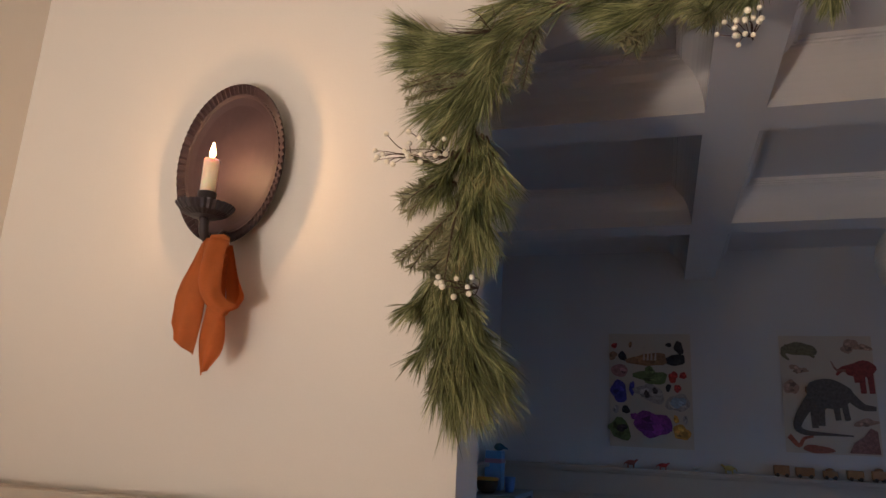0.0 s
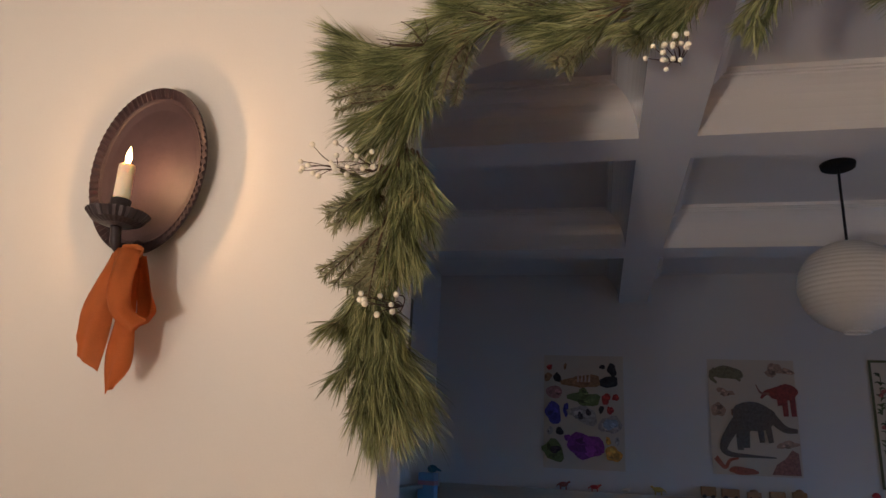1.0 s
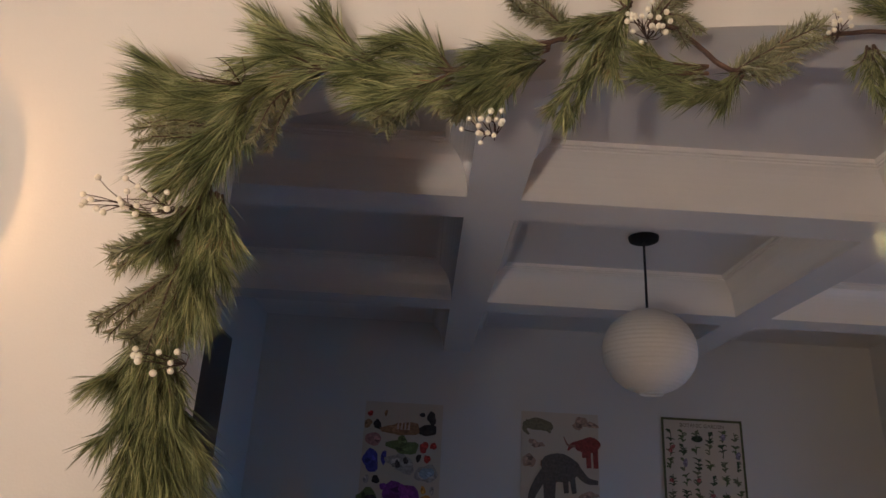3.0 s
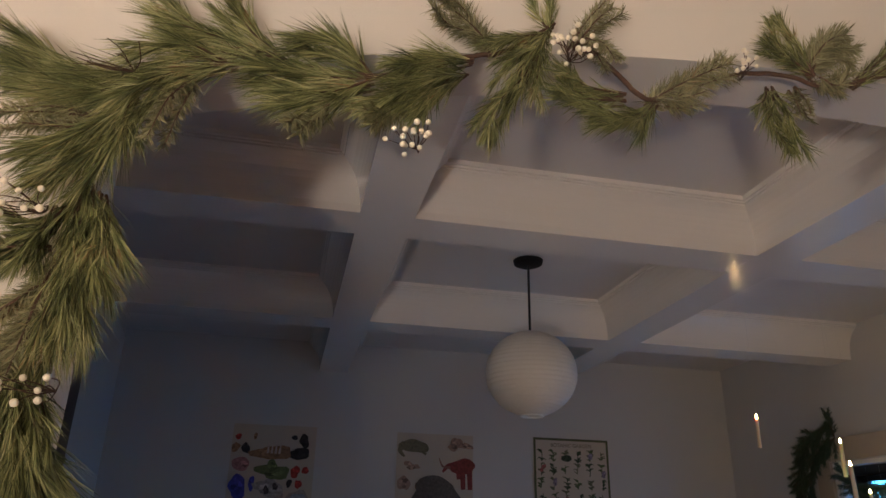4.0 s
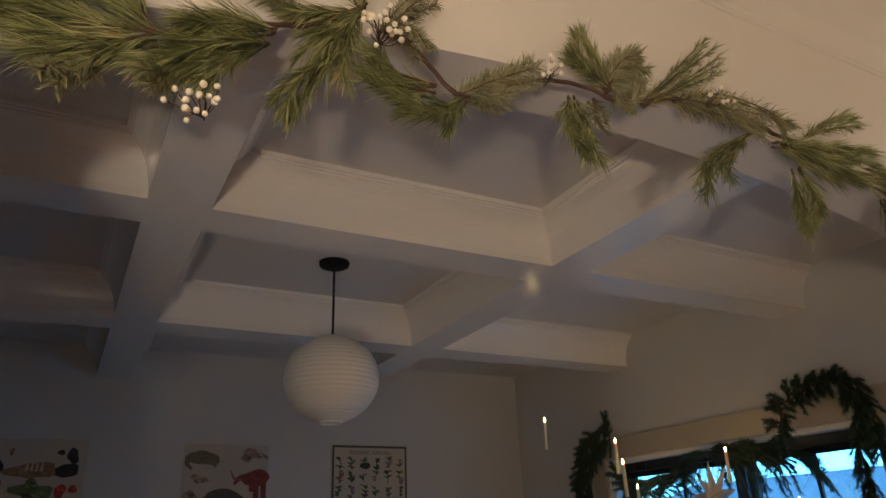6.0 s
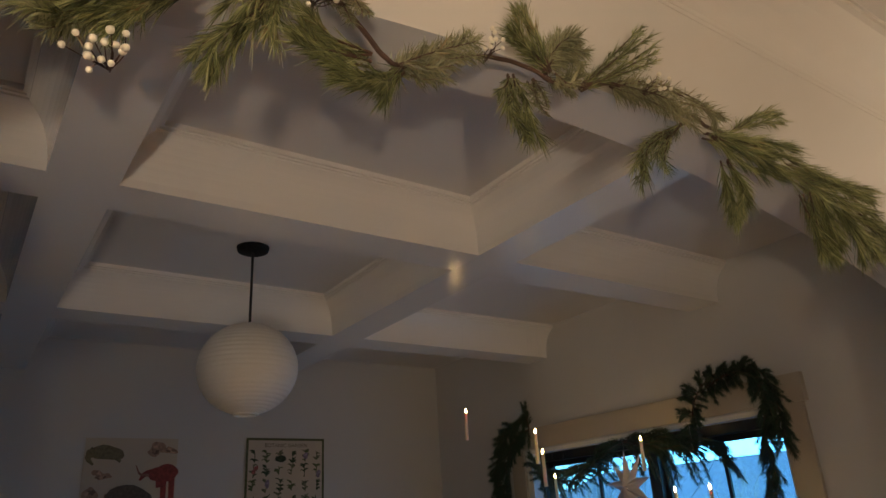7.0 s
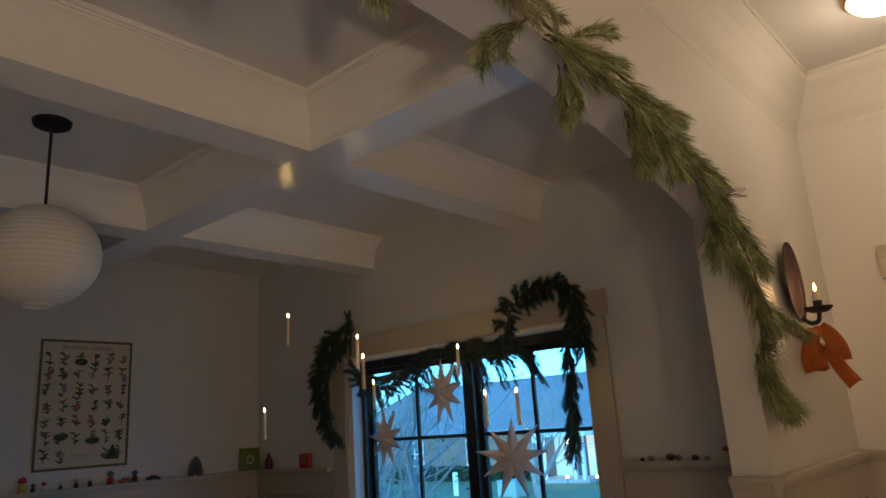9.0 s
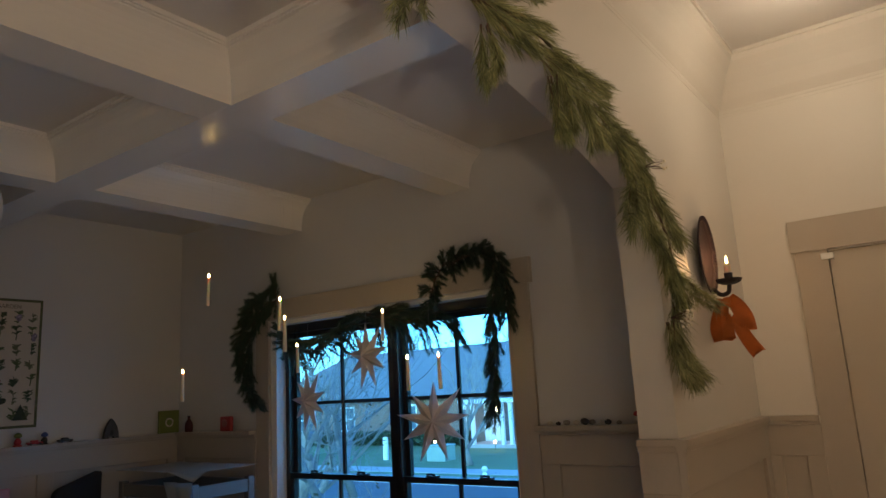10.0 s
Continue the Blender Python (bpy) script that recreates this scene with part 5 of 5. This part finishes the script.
for k in range(9):
    y = 1.80 - 0.040 * k + rnd.uniform(-0.008, 0.008)
    s = rnd.uniform(0.011, 0.020)
    bm = icosphere(s, 2)
    for v in bm.verts:
        v.co *= 1 + 0.25 * noise.noise(v.co * 90 + Vector((k, 0, 0)))
        v.co.z *= 0.75
    low = min(v.co.z for v in bm.verts)
    bmesh.ops.translate(bm, verts=bm.verts[:], vec=(0, 0, -low))
    ob = link_mesh("pebble", bm, (TOYPALE, TOYDARK, mat("stone_grey", (0.25, 0.22, 0.19), 0.7))[k % 3], None, "", True)
    ob.location = (LX + rnd.uniform(-0.012, 0.012), y, LEDGE)
    tagged(ob, "small collected stone lying on a ledge", "stone", "stones on the ledge")
figurine(RR - 0.040, 1.395, 0.055, TOYPALE, TOYRED, "small white and red toy figurine")

# wall screen on the west wall
t = thing("wall_screen", (RL, 3.34, 1.70), "dark flat screen mounted on a wall", "screen")
part("housing", rbox(0.012, 0.060, -0.46, 0.46, 0.0, 0.655, 0.010, 2), BLACK_FRAME, t)
part("display", rbox(0.0605, 0.0625, -0.44, 0.44, 0.02, 0.635, 0.001), mat("dark_display", (0.006, 0.008, 0.014), 0.12, 0.1, 5, 0.0), t)
part("bracket", rbox(0.0, 0.012, -0.15, 0.15, 0.2, 0.45, 0.002), IRON, t)

# sheet-covered stand in the corner
SHEET = mat("white_sheet", (0.62, 0.62, 0.62), 0.8, 0.06, 8, 0.3, 180)
STAND = mat("stand_grey", (0.16, 0.155, 0.15), 0.6, 0.1, 10, 0.1)
t = thing("covered_stand", (2.84, 4.12, 0), "tall grey stand covered with a white sheet in a corner", "stand")
bm = bmesh.new()
nu, nv = 14, 22
rows = []
for j in range(nv + 1):
    row = []
    for i in range(nu + 1):
        u, v = i / nu, j / nv
        x, y = -0.225 + 0.45 * u, -0.40 + 0.80 * v
        edge = max(0, 0.18 - u) / 0.18 * max(0, 0.3 - v) / 0.3
        z = 1.150 - 0.050 * edge + 0.006 * noise.noise(Vector((x * 7, y * 7, 3)))
        row.append(bm.verts.new((x, y, z)))
    rows.append(row)
for a, b in zip(rows, rows[1:]):
    for i in range(nu):
        bm.faces.new((a[i], a[i + 1], b[i + 1], b[i]))
bmesh.ops.solidify(bm, geom=bm.faces[:], thickness=0.004)
part("sheet", bm, SHEET, t, "crumpled white sheet", True)
for sx in (-0.19, 0.19):
    for sy in (-0.35, 0.35):
        part("leg", rbox(sx - 0.022, sx + 0.022, sy - 0.022, sy + 0.022, 0, 1.085, 0.004), STAND, t)
for sy in (-0.35, 0.35):
    part("rail", rbox(-0.168, 0.168, sy - 0.016, sy + 0.016, 1.00, 1.07, 0.003), STAND, t)
for sx in (-0.19, 0.19):
    part("rail", rbox(sx - 0.016, sx + 0.016, -0.328, 0.328, 1.00, 1.07, 0.003), STAND, t)
part("panel", rbox(-0.20, -0.192, -0.328, 0.328, 0.10, 0.98, 0.002), STAND, t)
bm = bmesh.new()
rows = []
for j in range(13):
    v = j / 12
    w = 0.085 * (1 - v) + 0.022
    rows.append([bm.verts.new((-0.230 + 0.02 * v + 0.010 * math.sin(i * 1.4) * (1 - v), -0.400 + 0.05 * v + (i / 8) * w * 2.4, 1.098 - 0.42 * v)) for i in range(9)])
for a, b in zip(rows, rows[1:]):
    for i in range(8):
        bm.faces.new((a[i], a[i + 1], b[i + 1], b[i]))
bmesh.ops.solidify(bm, geom=bm.faces[:], thickness=0.003)
part("sheet_corner", bm, SHEET, t, "gathered hanging corner of the sheet", True)

# black chair by the back wall
t = thing("dark_chair", (2.36, 4.33, 0), "black upholstered chair with a rounded back", "chair")
bm = rbox(-0.135, 0.135, 0.10, 0.16, 0.55, 1.165, 0.028, 4)
for v in bm.verts:
    if v.co.z > 1.0:
        v.co.z -= 0.10 * max(0, -v.co.x / 0.135) ** 1.5
part("backrest", bm, mat("black_cloth", (0.012, 0.012, 0.013), 0.85, 0.2, 30, 0.3, 300), t, "", True)
part("seat", rbox(-0.20, 0.20, -0.22, 0.16, 0.44, 0.50, 0.02, 3), mat("black_cloth", (0.012, 0.012, 0.013)), t, "", True)
for sx in (-0.17, 0.17):
    for sy in (-0.18, 0.13):
        part("leg", tube(bmesh.new(), [(sx, sy, 0.45), (sx * 1.1, sy * 1.1, 0)], 0.016, 0.012, 8), BLACK_FRAME, t)
for sx in (-0.10, 0.10):
    part("upright", tube(bmesh.new(), [(sx, 0.13, 0.46), (sx, 0.13, 0.60)], 0.012, n=8), BLACK_FRAME, t)

# small pink chair by the back wall
PINK = mat("pink_paint", (0.50, 0.20, 0.20), 0.5, 0.1, 12, 0.1)
t = thing("pink_chair", (1.809, 4.25, 0), "small dusty pink chair with a rounded back", "chair")
part("backrest", rbox(-0.11, 0.11, 0.0, 0.03, 0.62, 1.152, 0.014, 3), PINK, t, "", True)
part("seat", rbox(-0.16, 0.16, -0.28, 0.03, 0.44, 0.47, 0.010, 2), PINK, t)
for sx in (-0.13, 0.13):
    part("leg", tube(bmesh.new(), [(sx, -0.25, 0.44), (sx * 1.1, -0.27, 0)], 0.014, 0.012, 8), PINK, t)
    part("leg", tube(bmesh.new(), [(sx * 0.7, 0.015, 0.64), (sx, 0.015, 0.45), (sx * 1.1, 0.02, 0)], 0.014, 0.012, 8), PINK, t)

# foyer ceiling lamp
t = thing("ceiling_lamp", (3.10, 0.50, HALL_CEIL), "round glowing flush ceiling lamp with a brass rim", "ceiling lamp")
part("rim", lathe(bmesh.new(), [(0.142, -0.025), (0.150, -0.018), (0.150, 0.0)], 40), mat("brass", (0.55, 0.36, 0.14), 0.3, 0.1, 10, 0.05, metal=1.0), t, "brass rim", True)
d = part("shade", lathe(bmesh.new(), [(0.02, -0.070), (0.07, -0.065), (0.115, -0.050), (0.138, -0.025)], 40), mat("opal_glass", (0.9, 0.86, 0.78), 0.4, 0.0, 5, 0.0, emit=((1.0, 0.84, 0.62), 3.0)), t, "glowing opal glass shade", True)

# toys on a small shelf table by the west wall
t = thing("shelf_table", (-0.86, 4.16, 0), "small blue-grey table beside a wall", "table")
TBL = mat("table_grey", (0.20, 0.24, 0.26), 0.45, 0.08, 8, 0.05)
part("tabletop", rbox(-0.10, 0.15, -0.26, 0.30, 1.150, 1.178, 0.006, 2), TBL, t)
for sx in (-0.08, 0.13):
    for sy in (-0.24, 0.28):
        part("leg", rbox(sx - 0.018, sx + 0.018, sy - 0.018, sy + 0.018, 0, 1.150, 0.003), TBL, t)
t = thing("toy_box", (-0.905, 4.24, 1.178), "blue box with a pale red stripe on a table", "toy box", "toys on the small table")
part("carton", rbox(-0.050, 0.050, -0.05, 0.05, 0.0, 0.225, 0.004), mat("sky_blue_card", (0.20, 0.38, 0.62), 0.5), t)
part("stripe", rbox(-0.0508, 0.0508, -0.0508, 0.0508, 0.155, 0.180, 0.001), mat("pink_stripe", (0.50, 0.26, 0.30), 0.5), t, "pale red stripe")
t = thing("toy_basket", (-0.895, 4.02, 1.178), "dark basket with an orange rim on a table", "basket", "toys on the small table")
part("bowl", lathe(bmesh.new(), [(0.035, 0), (0.055, 0.02), (0.062, 0.05), (0.056, 0.075)], 20), mat("brown_wicker", (0.06, 0.035, 0.02), 0.7, 0.3, 60, 0.5, 200), t, "", True)
bm = bmesh.new()
tube(bm, [(0.058 * math.cos(a), 0.058 * math.sin(a), 0.075) for a in [2 * math.pi * k / 24 for k in range(25)]], 0.008)
part("rim", bm, mat("toy_orange", (0.60, 0.28, 0.04), 0.5), t, "orange rim")
t = thing("blue_cup", (-0.795, 4.16, 1.178), "small blue cup on a table", "cup", "toys on the small table")
part("vessel", lathe(bmesh.new(), [(0.024, 0), (0.028, 0.03), (0.033, 0.085), (0.030, 0.085), (0.024, 0.010)], 18), mat("cup_blue", (0.10, 0.20, 0.42), 0.4), t, "", True)
t = thing("teal_toy", (-0.880, 4.23, 1.403), "small teal toy bird on a box", "toy", "toys on the small table")
bm = icosphere(0.026, 2)
bmesh.ops.scale(bm, vec=(1.2, 0.8, 0.9), verts=bm.verts[:])
bmesh.ops.translate(bm, verts=bm.verts[:], vec=(0, 0, 0.0232))
part("body", bm, mat("toy_teal", (0.03, 0.14, 0.20), 0.5), t, "", True)
part("tail", tube(bmesh.new(), [(0.02, 0, 0.025), (0.055, 0, 0.012)], 0.010, 0.004, 8), mat("toy_teal", (0.03, 0.14, 0.20)), t, "", True)

# ---- outdoors ----
GZ = -1.52
structure("ground", box(bmesh.new(), RR + 0.15, 900, -600, 900, GZ - 0.4, GZ), mat("lawn", (0.15, 0.22, 0.10), 0.9, 0.3, 0.6, 0.5, 25), "green lawn", "ground")
structure("road", box(bmesh.new(), 13.9, 19.3, -200, 260, GZ - 0.2, GZ + 0.012), mat("asphalt", (0.12, 0.12, 0.125), 0.85, 0.15, 1.5, 0.4, 60), "grey asphalt street", "road")
PAVE = mat("concrete", (0.42, 0.41, 0.39), 0.85, 0.1, 1.0, 0.3, 50)
structure("kerb", box(bmesh.new(), 19.3, 19.5, -200, 260, GZ - 0.2, GZ + 0.10), PAVE, "concrete kerb", "kerb")
structure("pavement", box(bmesh.new(), 21.9, 23.2, -200, 260, GZ - 0.2, GZ + 0.03), PAVE, "pale concrete pavement", "pavement")
HX = 33.5
BRICK = mat("far_brick", (0.25, 0.15, 0.12), 0.85, 0.2, 4, 0.3, 40)
WHITE = mat("white_wood", (0.78, 0.78, 0.76), 0.5, 0.04, 3, 0.05)
ROOF = mat("grey_shingle", (0.20, 0.20, 0.21), 0.9, 0.2, 3, 0.4, 30)
NIGHTGLASS = mat("far_glass", (0.10, 0.14, 0.18), 0.1, 0.1, 2, 0.0)
house = thing("house", (HX, 25.9, GZ), "low brick house with a grey roof and white columned porch", "house")
part("wall", box(bmesh.new(), 0, 9, -9, 14, 0, 2.75), BRICK, house, "reddish brick wall")
bm = bmesh.new()
for p in ([(-0.6, -9.6, 2.7), (9.6, -9.6, 2.7), (4.5, -5.5, 5.8)], [(9.6, 14.6, 2.7), (-0.6, 14.6, 2.7), (4.5, 10.5, 5.8)], [(-0.6, 14.6, 2.7), (-0.6, -9.6, 2.7), (4.5, -5.5, 5.8), (4.5, 10.5, 5.8)], [(9.6, -9.6, 2.7), (9.6, 14.6, 2.7), (4.5, 10.5, 5.8), (4.5, -5.5, 5.8)], [(-0.6, -9.6, 2.7), (-0.6, 14.6, 2.7), (9.6, 14.6, 2.7), (9.6, -9.6, 2.7)]):
    bm.faces.new([bm.verts.new(q) for q in p])
part("roof", bm, ROOF, house, "grey shingled hip roof")
part("fascia", box(bmesh.new(), -0.62, -0.56, -9.6, 14.6, 2.58, 2.70), mat("grey_fascia", (0.25, 0.25, 0.26), 0.6), house, "grey fascia board")


def far_window(y, z, w, h):
    win = part("window", box(bmesh.new(), -0.05, 0.02, y - w / 2, y + w / 2, z, z + h), WHITE, house, "white framed window")
    for a in (-0.25, 0.25):
        for b in (0.27, 0.73):
            part("pane", box(bmesh.new(), -0.07, -0.055, y + a * w - w * 0.21, y + a * w + w * 0.21, z + b * h - h * 0.20, z + b * h + h * 0.20), NIGHTGLASS, win)


for y in (1.5, 6.5, 11.1):
    far_window(y, 0.75, 1.5, 1.55)
far_window(-8.1, 0.75, 0.9, 1.6)
# porch with gable and posts
part("porch_floor", box(bmesh.new(), -2.2, 0, -7.2, -4.0, 0, 0.18), PAVE, house)
part("porch_beam", box(bmesh.new(), -2.4, 0.0, -7.3, -3.9, 2.25, 2.45), WHITE, house, "white porch beam")
for y in (-7.0, -6.5, -4.7, -4.2):
    part("column", box(bmesh.new(), -2.3, -2.14, y - 0.09, y + 0.09, 0.18, 2.25), WHITE, house, "white porch column")
part("door", box(bmesh.new(), -0.06, 0.02, -6.0, -5.0, 0.18, 2.2), mat("far_door", (0.04, 0.05, 0.07), 0.4), house, "dark front door")
part("porch_wall", box(bmesh.new(), -0.05, 0.0, -7.2, -4.0, 0.18, 2.25), WHITE, house, "white boarded porch wall")
lamp("porch_lamp", "POINT", pose(HX - 1.2, 20.3, GZ + 1.9), 40, (1.0, 0.75, 0.45), 0.1)
LAMPGLOW = mat("path_light_glow", (1, 0.85, 0.6), 0.5, 0.0, 5, 0.0, emit=((1.0, 0.78, 0.45), 14))
for y in (17.7, 19.3, 21.0, 23.0):
    t = thing("path_light", (HX - 3.2, y, GZ), "small glowing garden path light", "path light", "path lights on the lawn")
    part("stake", tube(bmesh.new(), [(0, 0, 0), (0, 0, 0.34)], 0.018), BLACK_FRAME, t)
    part("lens", lathe(bmesh.new(), [(0.06, 0.34), (0.08, 0.40), (0.05, 0.46)], 12), LAMPGLOW, t, "glowing lens", True)
# hedge, ball-free clumps of leaves
HEDGE = mat("hedge_leaves", (0.045, 0.075, 0.035), 0.8, 0.4, 6, 0.2, 40, island=0.8)


def leaf_mass(name, boxdims, count, size, material, seed, label, category):
    rnd = random.Random(seed)
    x0, x1, y0, y1, z0, z1 = boxdims
    verts, faces = [], []
    for _ in range(count):
        x, y, z = rnd.uniform(x0, x1), rnd.uniform(y0, y1), z0 + (z1 - z0) * rnd.random() ** 0.8
        z = z0 + (z - z0) * (0.78 + 0.22 * noise.noise(Vector((x, y, 0)) * 0.9))
        a, b = rnd.uniform(0, 6.28), rnd.uniform(-1, 1)
        u = Vector((math.cos(a), math.sin(a), b)) * size * rnd.uniform(0.6, 1.3)
        v = Vector((-math.sin(a), math.cos(a), rnd.uniform(-1, 1))) * size * 0.6
        c = Vector((x, y, z))
        k = len(verts)
        verts += [c - u, c + v, c + u, c - v]
        faces.append((k, k + 1, k + 2, k + 3))
    me = bpy.data.meshes.new(name)
    me.from_pydata([tuple(q) for q in verts], [], faces)
    me.materials.append(material)
    return tagged(new(name, me), label, category, kind="stuff")


leaf_mass("hedge", (HX - 1.4, HX - 0.3, 22.5, 39.4, GZ, GZ + 0.95), 6200, 0.10, HEDGE, 3, "clipped dark green hedge before a house", "hedge")
leaf_mass("hedge", (HX - 1.4, HX - 0.3, 14.9, 18.5, GZ, GZ + 0.85), 1600, 0.10, HEDGE, 4, "low dark green hedge beside a porch", "hedge")
# post, utility box and hydrant on the far lawn
t = thing("white_post", (25.8, 22.5, GZ), "short white marker post on a lawn", "post")
part("shaft", lathe(bmesh.new(), [(0.13, 0), (0.13, 0.95), (0.10, 1.02)], 12), WHITE, t)
t = thing("utility_box", (25.8, 19.3, GZ), "pale green utility box on a lawn", "utility box")
part("cabinet", rbox(-0.4, 0.4, -0.5, 0.5, 0, 0.62, 0.04, 2), mat("pale_green_metal", (0.30, 0.40, 0.34), 0.5), t)
part("lid", rbox(-0.43, 0.43, -0.53, 0.53, 0.62, 0.69, 0.02), mat("pale_green_metal", (0.30, 0.40, 0.34)), t)
t = thing("yard_ball", (21.9, 14.5, GZ), "pale round yard ornament on a lawn", "yard ornament")
part("stand", lathe(bmesh.new(), [(0.10, 0), (0.05, 0.12)], 12), WHITE, t)
bm = icosphere(0.11, 3)
bmesh.ops.translate(bm, verts=bm.verts[:], vec=(0, 0, 0.20))
part("globe", bm, WHITE, t, "", True)
BARK = mat("grey_bark", (0.30, 0.26, 0.24), 0.9, 0.3, 8, 0.6, 60)
FEWLEAVES = mat("sparse_leaves", (0.10, 0.085, 0.04), 0.8, 0.4, 5, 0.1, 40, island=0.8)


def bare_tree(at, height, seed, lean, label):
    """A low-forking winter tree: trunk, tapering limbs, twigs and a few left leaves."""
    rnd = random.Random(seed)
    t = thing("bare_tree", at, label, "tree", "bare trees outside")
    twigs = bmesh.new()
    leaves = []

    def grow(p, d, ln, r, depth, owner):
        pts = [p]
        for k in range(4):
            d = (d + Vector((rnd.uniform(-1, 1), rnd.uniform(-1, 1), rnd.uniform(-0.3, 0.7))) * 0.16).normalized()
            pts.append(pts[-1] + d * ln / 4)
        r1 = r * 0.62
        if depth < 2:
            bm = tube(bmesh.new(), pts, r, r1, 8 if depth == 0 else 6)
            ob = part("trunk" if depth == 0 else "limb", bm, BARK, owner, "", True)
        else:
            tube(twigs, pts, r, r1, 4)
        if depth >= 4:
            if rnd.random() < 0.35:
                leaves.append(pts[-1])
            return
        n = 5 if depth == 0 else rnd.randint(3, 4)
        for k in range(n):
            q = pts[rnd.randint(2, 4)] if depth else pts[rnd.randint(1, 4)]
            nd = (d * 0.7 + Vector((rnd.uniform(-1, 1), rnd.uniform(-1, 1), rnd.uniform(-0.15, 0.8)))).normalized()
            grow(q, nd, ln * rnd.uniform(0.62, 0.88), r1 * rnd.uniform(0.5, 0.75), depth + 1, t)
    grow(Vector((0, 0, 0)), (Vector(lean) + Vector((0, 0, 1))).normalized(), height * 0.30, height * 0.024, 0, t)
    part("twigs", twigs, BARK, t)
    me = bpy.data.meshes.new("leaves")
    v, f = [], []
    for q in leaves:
        for _ in range(3):
            c = q + Vector((rnd.uniform(-1, 1), rnd.uniform(-1, 1), rnd.uniform(-1, 1))) * 0.10
            u, w = Vector((rnd.uniform(-1, 1), rnd.uniform(-1, 1), rnd.uniform(-1, 1))) * 0.022, Vector((rnd.uniform(-1, 1), rnd.uniform(-1, 1), rnd.uniform(-1, 1))) * 0.022
            k = len(v)
            v += [tuple(c - u), tuple(c + w), tuple(c + u), tuple(c - w)]
            f.append((k, k + 1, k + 2, k + 3))
    me.from_pydata(v, [], f)
    me.materials.append(FEWLEAVES)
    ob = new("leaves", me)
    ob.parent = t


bare_tree((7.6, 8.9, GZ), 7.6, 21, (0.1, -0.35, 0), "grey bare tree forking low near a window")
bare_tree((24.3, 16.8, GZ), 7.5, 8, (0.0, 0.1, 0), "bare winter tree on a far lawn")
bare_tree((24.9, 27.1, GZ), 8.0, 9, (0.0, 0.1, 0), "bare winter tree with a few brown leaves")
bare_tree((50.0, 44.0, GZ), 15.0, 10, (0.0, 0.1, 0), "tall bare tree behind a house")
bare_tree((50.0, 29.0, GZ), 14.0, 11, (0.0, -0.1, 0), "tall bare tree behind a house")
bare_tree((47.0, 37.0, GZ), 15.0, 14, (0.0, 0.1, 0), "tall bare tree behind a house")
bare_tree((46.0, 23.5, GZ), 15.0, 15, (0.0, 0.1, 0), "tall bare tree behind a house")
bare_tree((6.5, 7.0, GZ), 6.6, 33, (0.0, -0.5, 0), "grey bare tree with long low branches near a window")
